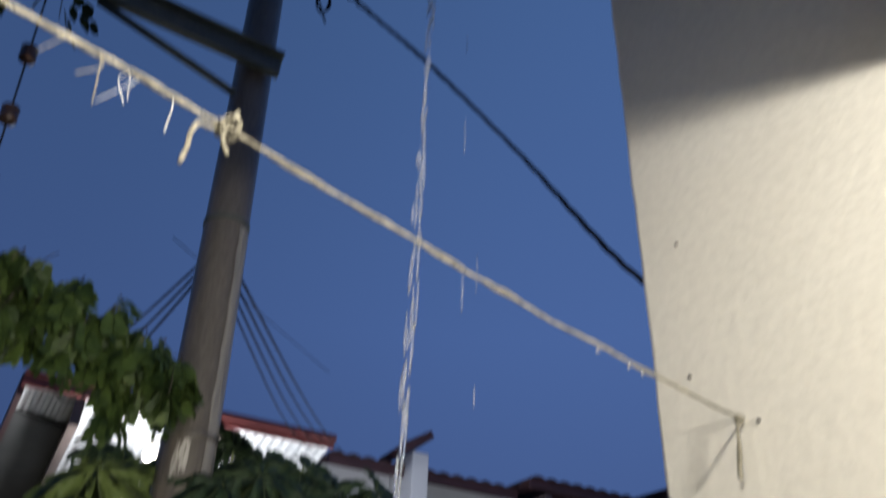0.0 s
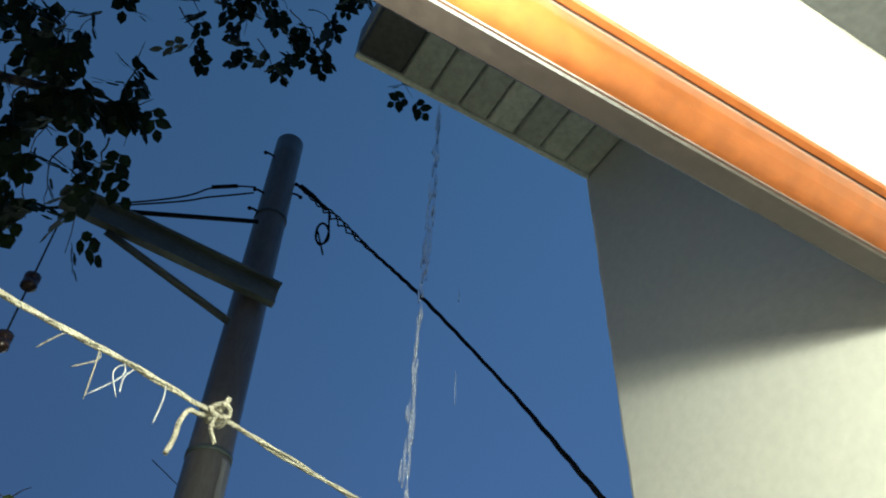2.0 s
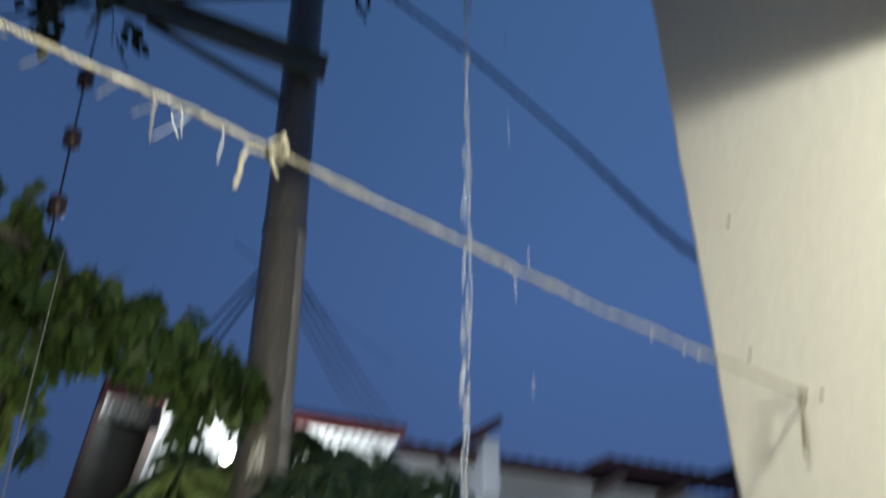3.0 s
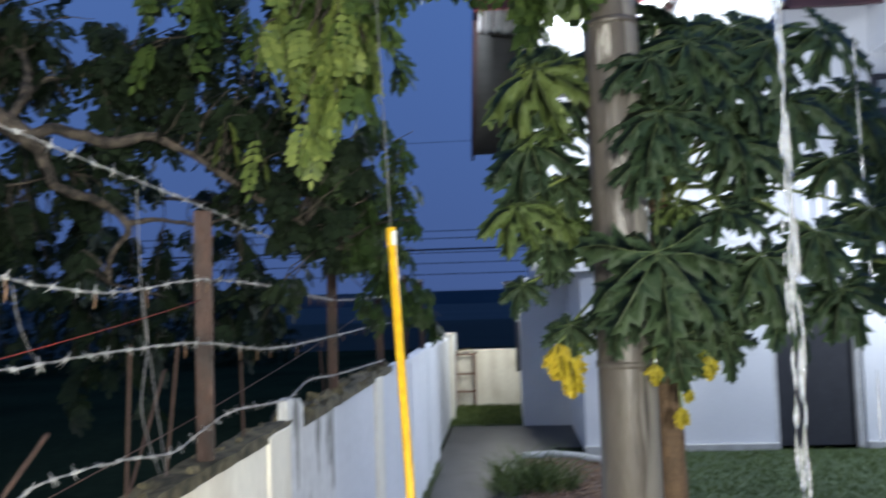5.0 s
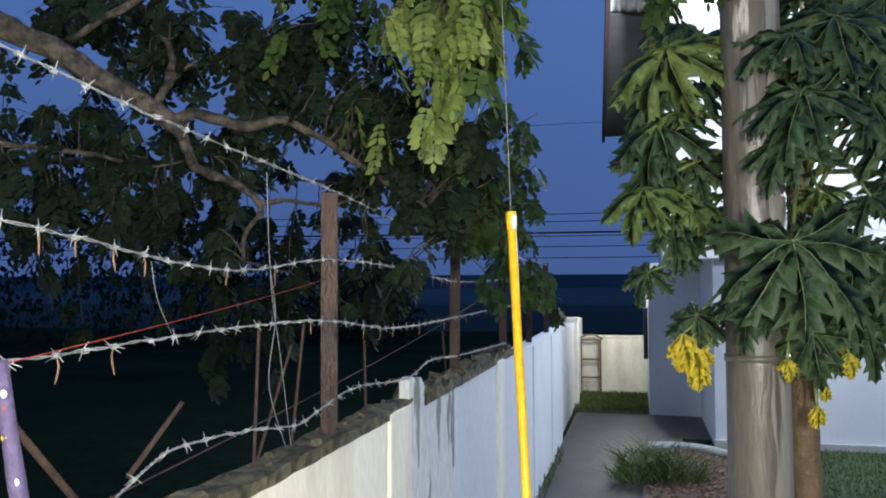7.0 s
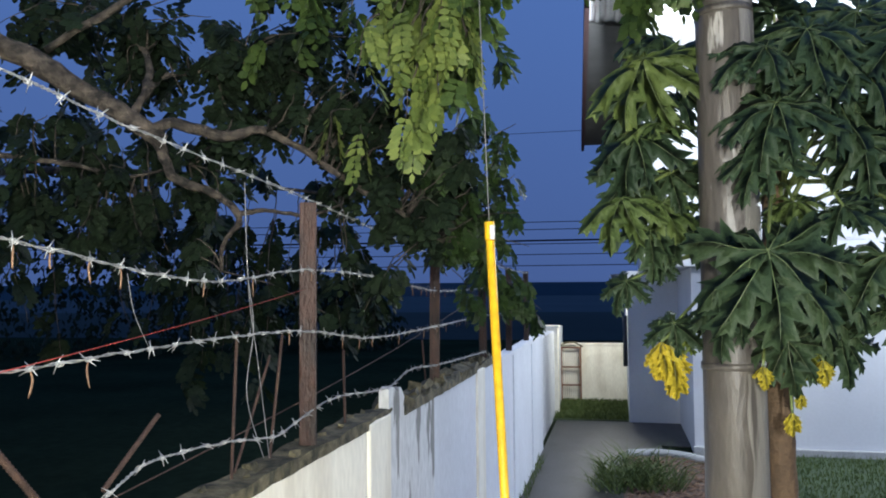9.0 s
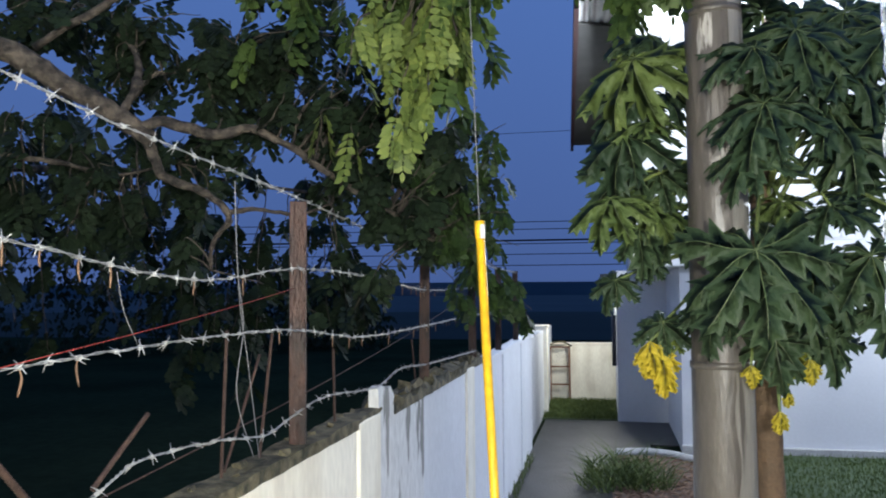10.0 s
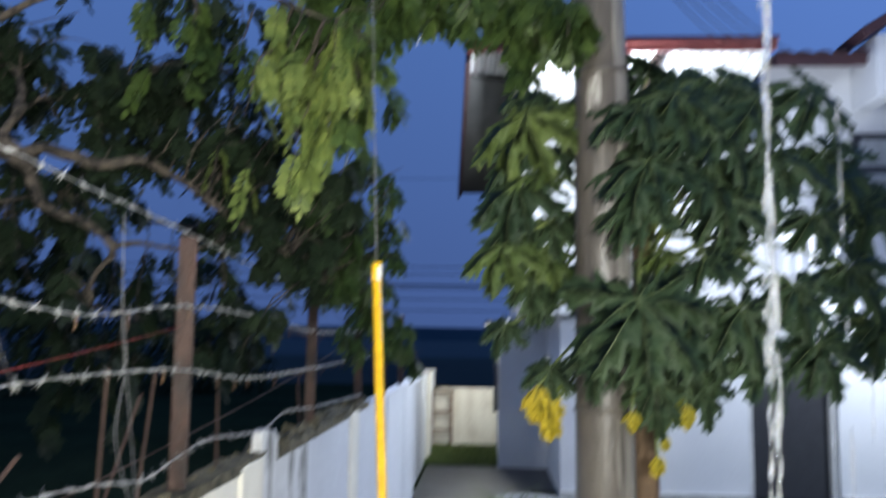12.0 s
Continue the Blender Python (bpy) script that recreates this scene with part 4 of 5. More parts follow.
part("glass", bm, BULB_GLOW, bulb)
part("socket", tubed([(-0.05, 0.16, 2.925), (-0.05, 0.16, 3.165)], 0.018, 10), WHITE_PLASTIC, bulb)

# ---- clothes rope ----
H0, K0 = Vector((0.945, 0.969, 2.518)), Vector((-0.043, 0.673, 2.507))


def on_rope(s):
    return H0.lerp(K0, s) - Vector((0, 0, 0.012 * max(0, math.sin(math.pi * min(s, 1)))))


rope = thing("clothes_rope", "frayed natural fibre rope with a tied knot", "rope")
for ph in (0, 2.09, 4.19):
    pts = []
    for k in range(240):
        s = k / 239 * 2.55
        pts.append(on_rope(s) + Vector((0, math.cos(s * 60 + ph), math.sin(s * 60 + ph))) * 0.0014 + noise.noise_vector(Vector((s * 9, ph * 0.1, 0))) * 0.004)
    part("strand", tubed(pts, [0.0016 + 0.0006 * noise.noise(Vector((k * 0.2, ph, 0))) for k in range(240)], 6), ROPE, rope)
bm = bmesh.new()
rk = random.Random(5)
for k in range(5):
    a = rk.uniform(0, 6.28)
    tube(bm, [K0 + Vector((0.010 * math.cos(t + a), 0.009 * math.sin(t * 1.3 + k), 0.008 * math.sin(t + a))) for t in [j * 0.45 for j in range(14)]], 0.0024, 6)
part("knot", bm, ROPE, rope)
for pts, rr in (([(0, 0, 0), (-0.016, 0, -0.006), (-0.028, -0.004, -0.009), (-0.033, -0.004, -0.024), (-0.033, -0.004, -0.042), (-0.036, -0.004, -0.060)], 0.0026), ([(0, 0, 0.002), (0.004, 0, 0.014), (0.006, 0, 0.022)], 0.003), ([(0, 0, 0), (-0.004, -0.004, -0.018), (0.004, -0.004, -0.034)], 0.0022)):
    part("loose_end", tubed(spline([K0 + Vector(p) for p in pts], 5), rr, 6), ROPE, rope)
for k in range(16):
    s = rk.uniform(1.05, 1.40)
    p = on_rope(s)
    ln = rk.uniform(0.015, 0.055)
    q = [p, p + Vector((rk.uniform(-0.01, 0.004), rk.uniform(-0.004, 0.004), -ln * 0.4)), p + Vector((rk.uniform(-0.02, 0.006), rk.uniform(-0.006, 0.006), -ln))]
    part("frayed_fibre", tubed(spline(q, 4), [0.0006] * 8 + [0.0002], 4), GALV if k % 2 else ROPE, rope)
part("hook_loop", tubed(spline([H0 + Vector((0.005, 0, 0)), H0 + Vector((-0.006, 0.004, 0.006)), H0 + Vector((-0.010, 0, -0.004)), H0 + Vector((-0.004, -0.004, -0.008))], 5), 0.0045, 6), ROPE, rope)
part("tail", tubed(spline([H0 + Vector((-0.012, 0, -0.004)), H0 + Vector((-0.014, 0.003, -0.05)), H0 + Vector((-0.016, 0.008, -0.088)), H0 + Vector((-0.015, 0.010, -0.105))], 6), [0.003] * 6 + [0.0042] * 8 + [0.005, 0.0046, 0.004, 0.003, 0.001], 6), ROPE, rope)
part("hook", tubed([H0 + Vector((0.01, 0, 0.0)), H0 + Vector((-0.014, 0, 0.002))], 0.003, 8), RUST, rope, "rusty nail hook in the wall")
for s in (0.30, 0.335, 0.41):
    bm = bmesh.new()
    bmesh.ops.create_icosphere(bm, subdivisions=2, radius=0.0028, matrix=Matrix.Translation(on_rope(s) - Vector((0, 0, 0.008))) @ Matrix.Diagonal((1, 1, 1.5, 1)))
    part("water_drop", bm, WATER, rope, "clear hanging water drop")
for y, z in ((1.075, 2.637), (0.936, 2.505), (1.06, 2.93)):
    nail = part("nail", tubed([(0.952, y, z), (0.944, y, z + 0.001)], [0.0022, 0.0034], 8), RUST)
    tagged(nail, "rusty nail head in the white wall", "nail", "nails in the wall")
rod("timber_post", "rough timber post holding the rope", "post", [(-1.585, 0.213, -0.02), (-1.58, 0.213, 2.62)], 0.04, BARK)

# ---- rain water running off the eave ----
rw = random.Random(11)


def stream(label, x, y, z0, z1, spread, n, r, gap, dx=0.0):
    bm = bmesh.new()
    for k in range(n):
        ph, z = rw.uniform(0, 6.28), z0 - rw.uniform(0, 0.1)
        while z > z1:
            ln = rw.uniform(0.02, 0.11)
            fall = 0.35 + 0.65 * (z0 - z) / (z0 - z1)
            pts, rad = [], []
            for j in range(6):
                zz = z - ln * j / 5
                pts.append((x + dx * (z0 - zz) + spread * fall * 0.5 * math.sin(zz * 7 + ph) + spread * 0.5 * (k / n - 0.5), y + spread * fall * 0.5 * math.cos(zz * 6 + ph), zz))
                rad.append(r * rw.uniform(0.6, 1.1) * math.sin(math.pi * (j + 0.35) / 5.7))
            tube(bm, pts, rad, 6)
            z -= ln + rw.uniform(0, gap)
    ob = part("water_stream", bm, WATER)
    return tagged(ob, label, "water stream", "rain water streams", "stuff")


stream("thick clear stream of rain water falling from the eave", 0.405, 1.160, 4.13, 0.0, 0.022, 8, 0.0030, 0.11, -0.0065)
stream("thin broken drips of rain water falling from the eave", 0.490, 1.15, 3.4, 0.0, 0.008, 1, 0.0019, 0.35)
stream("thin broken drips of rain water falling from the eave", 0.520, 1.15, 2.9, 0.0, 0.008, 1, 0.0015, 0.6)

# ---- papaya ----
LOBE = ((0.0, 0.0, 0.0), (0.10, 0.08, 0.045), (0.22, 0.20, 0.105), (0.32, 0.34, 0.135), (0.41, 0.55, 0.250), (0.50, 0.53, 0.125), (0.58, 0.65, 0.150), (0.66, 0.81, 0.215), (0.74, 0.77, 0.090), (0.83, 0.93, 0.125), (0.90, 0.91, 0.055), (1.0, 1.0, 0.0))


def papaya_mesh(seed, material, lobes=9, wide=1.10, fan=142, droop=0.5):
    """A palmate leaf of unit length: lobes with pointed side lobes, round a hub."""
    r = random.Random(seed)
    bm = bmesh.new()
    for k in range(lobes):
        u = k / (lobes - 1) * 2 - 1
        ang = u * radians(fan) + r.uniform(-0.08, 0.08)
        ln = (1.0 - 0.40 * abs(u) ** 1.7) * r.uniform(0.88, 1.08)
        bend, lift, rise = r.uniform(-0.16, 0.16), r.uniform(0.5, 1.3) * droop, r.uniform(0.02, 0.20)
        d, n = Vector((math.sin(ang), math.cos(ang), 0)), Vector((math.cos(ang), -math.sin(ang), 0))
        tilt = r.uniform(-0.35, 0.35)

        def spot(s, w):
            c = d * (s * ln) + n * (bend * s * s + w * ln)
            return c + Vector((0, 0, rise * s - lift * s * s + tilt * w * ln - 0.20 * abs(w) * ln * s + 0.030 * math.sin(9 * s + 2.1 * k) + (r.uniform(-0.03, 0.03) if w else 0)))
        mid_v = [bm.verts.new(spot(s, 0)) for s, _, _ in LOBE]
        sides = []
        for sg in (-1, 1):
            row = []
            for _, so, w in LOBE:
                ww = wide * w * r.uniform(0.78, 1.2)
                row.append(bm.verts.new(spot(so + r.uniform(-0.015, 0.015), sg * ww)))
            sides.append(row)
        for i in range(len(LOBE) - 1):
            for row in sides:
                if i == 0:
                    bm.faces.new((mid_v[0], mid_v[1], row[1]))
                elif i == len(LOBE) - 2:
                    bm.faces.new((mid_v[i], mid_v[i + 1], row[i]))
                else:
                    bm.faces.new((mid_v[i], mid_v[i + 1], row[i + 1], row[i]))
        # pale veins, slightly proud
        up = Vector((0, 0, 0.006))
        wd = [0.0058 * (1 - 0.85 * s) for s, _, _ in LOBE[:-1]]
        va = [bm.verts.new(mid_v[i].co + up + n * wd[i]) for i in range(len(wd))]
        vb = [bm.verts.new(mid_v[i].co + up - n * wd[i]) for i in range(len(wd))]
        for i in range(len(wd) - 1):
            bm.faces.new((va[i], va[i + 1], vb[i + 1], vb[i])).material_index = 1
        for i, j in ((2, 4), (5, 7), (8, 9)):
            for row in sides:
                p, q = mid_v[i].co + up, mid_v[i].co.lerp(row[j].co, 0.85) + up * 0.8
                bm.faces.new([bm.verts.new(c) for c in (p - d * 0.0024, p + d * 0.0024, q)]).material_index = 1
    for f in bm.faces:
        f.smooth = True
    bmesh.ops.delete(bm, geom=[v for v in bm.verts if not v.link_faces], context="VERTS")
    me = bpy.data.meshes.new("papaya_leaf")
    bm.to_mesh(me)
    bm.free()
    me.materials.append(material), me.materials.append(VEIN)
    return me


DARK_LEAVES = [papaya_mesh(s, PAPAYA_LEAF) for s in (1, 2, 3, 4)]
LIT_SIDE_LEAVES = [papaya_mesh(s, PAPAYA_LIT) for s in (14, 15)]
FRONT_LEAF = [papaya_mesh(9, PAPAYA_LEAF, 9, 1.18, 142, 0.32)]
OLD_LEAVES = [papaya_mesh(s, PAPAYA_OLD, 5, 0.95, 30, 0.35) for s in (6, 7)]
FADING_LEAF = [papaya_mesh(8, PAPAYA_FADING, 6, 1.0, 70, 0.6)]
papaya = thing("papaya_tree", "papaya tree with deep green lobed leaves, some yellowed", "papaya tree")
HEAD = Vector((0.60, 3.20, 2.50))
tp = spline([(0.585, 3.06, -0.02), (0.58, 3.07, 0.9), (0.575, 3.10, 1.7), HEAD], 10)
part("trunk", tubed(tp, [0.062 - 0.0008 * k + (0.004 if k % 2 else 0) for k in range(len(tp))], 12), PAPAYA_BARK, papaya, "brown ringed papaya trunk")
rp = random.Random(21)


def papaya_leaf(hub, size, kind, tip=(0, -0.35, -0.9), face=(-0.1, -0.75, 0.65)):
    hub, y, z = Vector(hub), Vector(tip).normalized(), Vector(face)
    z = (z - y * z.dot(y)).normalized()
    m = Matrix((y.cross(z), y, z)).transposed().to_4x4()
    leaf = piece("leaf", rp.choice(kind), papaya, Matrix.Translation(hub) @ m @ Matrix.Scale(size, 4))
    if kind is OLD_LEAVES:
        leaf["label"] = "withered yellow papaya leaf"
    a = HEAD + Vector((0, 0, rp.uniform(-0.30, 0.12)))
    if hub.z < 2.1:
        a.z = rp.uniform(1.95, 2.2)
    mid_p = a.lerp(hub, 0.55) + Vector((0, 0, 0.04))
    part("stalk", tubed(spline([a, mid_p, hub], 6), [0.0105 - 0.0005 * k for k in range(13)], 7), STALK, papaya)


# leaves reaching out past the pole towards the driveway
papaya_leaf((0.135, 3.00, 2.83), 0.30, LIT_SIDE_LEAVES, (-0.45, -0.25, -0.85), (-0.45, -0.8, 0.45))
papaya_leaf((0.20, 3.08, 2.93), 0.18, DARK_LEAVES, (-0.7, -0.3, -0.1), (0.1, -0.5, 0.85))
papaya_leaf((0.19, 3.02, 2.60), 0.18, LIT_SIDE_LEAVES, (-0.2, -0.9, -0.15), (0, -0.42, 0.9))
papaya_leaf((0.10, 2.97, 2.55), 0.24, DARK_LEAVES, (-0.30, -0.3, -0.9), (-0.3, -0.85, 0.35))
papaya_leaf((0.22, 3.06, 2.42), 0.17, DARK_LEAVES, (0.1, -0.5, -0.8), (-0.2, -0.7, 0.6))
papaya_leaf((0.045, 2.95, 2.32), 0.20, LIT_SIDE_LEAVES, (-0.35, -0.6, -0.7), (-0.1, -0.55, 0.8))
papaya_leaf((0.19, 3.03, 2.31), 0.16, LIT_SIDE_LEAVES, (0.3, -0.5, -0.7), (-0.1, -0.6, 0.75))
papaya_leaf((0.055, 3.00, 2.03), 0.12, DARK_LEAVES, (-0.4, -0.3, -0.8), (-0.2, -0.8, 0.5))
papaya_leaf((0.19, 3.05, 2.09), 0.09, DARK_LEAVES, (-0.6, -0.2, -0.4), (-0.1, -0.7, 0.6))
papaya_leaf((0.215, 2.96, 1.88), 0.14, DARK_LEAVES, (-0.35, -0.3, -0.75), (-0.2, -0.8, 0.55))
papaya_leaf((0.235, 2.98, 1.86), 0.11, FADING_LEAF, (0.2, -0.3, -0.85), (-0.1, -0.9, 0.45))
# the large leaves before and beside the pole
papaya_leaf((0.49, 2.73, 2.115), 0.36, FRONT_LEAF, (0.10, -0.50, -0.86), (-0.05, -0.82, 0.72))
papaya_leaf((0.54, 2.80, 2.60), 0.26, DARK_LEAVES, (-0.35, -0.55, -0.72), (-0.1, -0.72, 0.7))
papaya_leaf((0.66, 2.88, 2.86), 0.28, DARK_LEAVES, (-0.55, -0.45, -0.7), (-0.1, -0.8, 0.6))
papaya_leaf((0.74, 2.86, 2.60), 0.26, DARK_LEAVES, (0.35, -0.5, -0.75), (0.1, -0.75, 0.65))
papaya_leaf((0.84, 2.98, 2.94), 0.26, DARK_LEAVES, (0.30, -0.4, -0.8), (0.05, -0.8, 0.6))
papaya_leaf((0.63, 3.02, 2.30), 0.16, LIT_SIDE_LEAVES, (0.2, -0.7, -0.5), (0, -0.5, 0.85))
papaya_leaf((0.70, 2.84, 2.72), 0.21, DARK_LEAVES, (0.0, -0.4, -0.9), (0.2, -0.85, 0.45))
papaya_leaf((0.60, 3.10, 3.00), 0.21, DARK_LEAVES, (-0.2, -0.6, 0.3), (0, -0.6, 0.8))
papaya_leaf((0.68, 2.84, 2.06), 0.24, DARK_LEAVES, (0.45, -0.45, -0.75), (0.1, -0.8, 0.6))
papaya_leaf((0.56, 2.83, 1.83), 0.18, DARK_LEAVES, (0.08, -0.25, -0.95), (-0.1, -0.95, 0.25))
papaya_leaf((0.73, 2.88, 1.84), 0.16, DARK_LEAVES, (0.15, -0.2, -0.95), (0.1, -0.9, 0.3))
papaya_leaf((0.62, 2.86, 1.80), 0.13, FADING_LEAF, (0.1, -0.2, -0.95), (0.0, -0.9, 0.3))
# the far side of the crown, over the lawn
for hub, size, tip in (((0.60, 2.96, 2.72), 0.22, (-0.6, -0.4, -0.4)), ((0.52, 2.84, 2.80), 0.20, (-0.8, -0.3, -0.35)), ((0.80, 2.84, 2.48), 0.22, (0.5, -0.5, -0.5)), ((0.50, 2.78, 2.44), 0.20, (-0.5, -0.5, -0.6)), ((0.92, 3.04, 2.46), 0.17, (0.3, -0.7, -0.3)), ((0.13, 3.04, 2.70), 0.21, (-0.7, -0.3, -0.55)), ((0.11, 3.02, 2.42), 0.21, (-0.6, -0.5, -0.5)), ((0.25, 3.10, 2.72), 0.18, (0.2, -0.6, -0.6)), ((0.14, 2.99, 2.22), 0.19, (0.1, -0.5, -0.8)), ((0.26, 3.10, 2.22), 0.18, (0.3, -0.5, -0.7)), ((0.40, 2.79, 1.98), 0.20, (-0.4, -0.3, -0.8)), ((0.74, 2.82, 2.26), 0.17, (0.6, -0.6, -0.3)), ((0.66, 2.86, 1.94), 0.20, (0.2, -0.3, -0.9))):
    papaya_leaf(hub, size, DARK_LEAVES, tip, (rp.uniform(-0.4, 0.3), -0.7, rp.uniform(0.3, 0.9)))
for hub, size, tx in (((0.96, 2.92, 2.86), 0.27, 0.1), ((1.16, 3.00, 2.92), 0.27, 0.45), ((1.00, 2.90, 2.64), 0.26, -0.25), ((1.22, 3.00, 2.68), 0.26, 0.3), ((1.38, 3.06, 2.50), 0.24, 0.5), ((1.16, 2.96, 2.44), 0.19, 0.0), ((0.88, 3.12, 2.34), 0.15, 0.2), ((0.86, 2.84, 2.10), 0.24, 0.15), ((1.06, 2.88, 2.18), 0.21, 0.1), ((1.28, 2.96, 2.26), 0.22, 0.3), ((1.40, 3.02, 2.06), 0.22, 0.45), ((1.14, 2.90, 1.98), 0.20, 0.2), ((0.98, 3.30, 3.02), 0.24, 0.3), ((0.78, 3.30, 3.06), 0.24, 0.0), ((0.40, 3.35, 3.00), 0.22, -0.4), ((0.82, 2.90, 2.76), 0.25, 0.3), ((0.90, 2.84, 1.94), 0.20, 0.3)):
    papaya_leaf(hub, size, DARK_LEAVES, (tx + rp.uniform(-0.1, 0.1), rp.uniform(-0.6, -0.3), -0.75), (rp.uniform(-0.35, 0.35), -0.75, rp.uniform(0.35, 0.9)))
for hub, size in (((0.17, 2.93, 1.82), 0.15), ((0.20, 2.94, 1.81), 0.19), ((0.215, 2.93, 1.74), 0.13), ((0.15, 2.95, 1.78), 0.11), ((0.48, 2.81, 1.75), 0.09), ((0.665, 2.83, 1.77), 0.10), ((0.57, 2.84, 1.60), 0.085), ((0.60, 2.86, 1.66), 0.06)):
    papaya_leaf(hub, size, OLD_LEAVES, (0.05, -0.15, -1), (-0.2, -1, 0.3))

# ---- roadside tree with feathery leaves ----
tree = thing("tree", "spreading tree with feathery compound leaves over the fence", "tree")
boughs = []


def limb(name, pts, r0, r1, n=8):
    path = spline(pts, n)
    path = [p + noise.noise_vector(p * 5) * 0.014 + noise.noise_vector(p * 17) * 0.006 for p in path]
    boughs.append(path)
    rad = [(r0 + (r1 - r0) * k / (len(path) - 1)) * (1 + 0.20 * noise.noise(path[k] * 9)) for k in range(len(path))]
    return part(name, rough_up(tubed(path, rad, 10), 0.004, 40), BARK, tree)


limb("trunk", [(-2.95, 1.75, -0.05), (-2.85, 1.80, 1.4), (-2.6, 1.95, 2.75), (-2.45, 1.95, 4.0), (-2.1, 1.95, 4.9)], 0.15, 0.07)
limb("limb", [(-2.297, 2.10, 3.038), (-2.030, 2.20, 2.869), (-1.879, 2.35, 2.782), (-1.759, 2.42, 2.707), (-1.670, 2.48, 2.638), (-1.582, 2.53, 2.569), (-1.524, 2.56, 2.525)], 0.044, 0.030)
limb("limb", [(-1.552, 2.54, 2.550), (-1.519, 2.57, 2.470), (-1.481, 2.60, 2.410), (-1.411, 2.63, 2.375), (-1.355, 2.67, 2.338), (-1.298, 2.70, 2.268), (-1.373, 2.75, 2.192), (-1.414, 2.80, 2.080)], 0.022, 0.007)
limb("limb", [(-1.567, 2.54, 2.562), (-1.488, 2.57, 2.592), (-1.331, 2.64, 2.554), (-1.209, 2.70, 2.580), (-1.082, 2.76, 2.514), (-0.932, 2.82, 2.404), (-0.798, 2.95, 2.309), (-0.680, 3.20, 2.217)], 0.023, 0.006)
limb("limb", [(-1.609, 2.52, 2.614), (-1.587, 2.58, 2.706), (-1.571, 2.65, 2.784), (-1.487, 2.72, 2.812), (-1.347, 2.80, 2.863)], 0.016, 0.005)
limb("limb", [(-1.587, 2.58, 2.706), (-1.671, 2.70, 2.878), (-1.820, 2.80, 3.005), (-1.989, 2.90, 3.118)], 0.016, 0.005)
limb("limb", [(-1.298, 2.70, 2.283), (-1.230, 2.75, 2.298), (-1.098, 2.80, 2.282), (-0.981, 2.90, 2.320)], 0.011, 0.004)
limb("limb", [(-2.440, 2.60, 2.556), (-2.237, 2.65, 2.523), (-2.021, 2.75, 2.498), (-1.853, 2.90, 2.469), (-1.664, 3.00, 2.522)], 0.014, 0.004)
limb("limb", [(-2.45, 1.95, 3.9), (-1.7, 2.2, 4.35), (-0.95, 2.15, 4.55), (-0.5, 2.15, 4.68)], 0.05, 0.008)
limb("limb", [(-2.2, 1.95, 4.7), (-1.5, 2.1, 5.2), (-1.13, 2.20, 5.73), (-0.59, 2.20, 6.02), (-0.07, 2.20, 6.42), (0.35, 2.20, 6.76)], 0.035, 0.004)
limb("limb", [(-2.3, 2.1, 2.95), (-1.6, 2.5, 3.35), (-1.0, 2.66, 3.52), (-0.583, 2.75, 3.462), (-0.374, 2.78, 3.359), (-0.178, 2.80, 3.279), (0.083, 2.80, 3.170), (0.309, 2.80, 3.145)], 0.030, 0.004)
limb("limb", [(-2.85, 1.8, 2.0), (-2.9, 3.0, 2.5), (-2.6, 4.2, 2.7), (-1.7, 4.8, 2.6)], 0.03, 0.008)
limb("limb", [(-1.9, 2.45, 2.85), (-1.2, 2.4, 3.12), (-0.75, 2.42, 3.05), (-0.50, 2.48, 2.98)], 0.014, 0.004)


def leaflet(v, f, p, d, n, ln, w):
    """One pointed oval leaflet, folded a little along its midrib."""
    s = d.cross(n).normalized()
    dip, i = n * (-0.12 * ln), len(v)
    v.extend((p, p + d * ln * 0.30 + s * w * 0.5 + dip * 0.4, p + d * ln * 0.66 + s * w * 0.46 + dip, p + d * ln + dip * 1.4, p + d * ln * 0.66 - s * w * 0.46 + dip, p + d * ln * 0.30 - s * w * 0.5 + dip * 0.4))
    f.extend(((i, i + 1, i + 5), (i + 1, i + 2, i + 4, i + 5), (i + 2, i + 3, i + 4)))


def feather(r, v, f, p, out, size, pairs, ll, ww, fall=0.16):
    """A drooping stalk with pairs of leaflets that overlap like a feather."""
    d = Vector(out).normalized()
    side = d.cross(Vector((0, 0, 1)))
    side = side.normalized() if side.length > 0.05 else Vector((1, 0, 0))
    tw = r.uniform(-0.9, 0.9)
    for k in range(pairs + 1):
        d = (d + Vector((r.uniform(-0.08, 0.08), r.uniform(-0.08, 0.08), -fall))).normalized()
        p = p + d * size / pairs
        ups = side.cross(d).normalized()
        sd = (side * math.cos(tw) + ups * math.sin(tw)).normalized()
        nn = d.cross(sd).normalized()
        taper = 0.75 + 0.5 * math.sin(math.pi * (k + 0.6) / (pairs + 1.2))
        for sg in ((1, -1) if k < pairs else (0,)):
            ld = (sd * sg + d * (0.55 if sg else 1) + Vector((0, 0, -0.22)) + nn * r.uniform(-0.25, 0.25)).normalized()
            leaflet(v, f, p, ld, nn, ll * taper * r.uniform(0.85, 1.15), ww * taper * r.uniform(0.85, 1.15))


def nearest_limb(p, reach):
    best = min((q for path in boughs[1:] for q in path), key=lambda q: (q - p).length)
    return p + (best - p).normalized() * reach if (best - p).length > reach else best


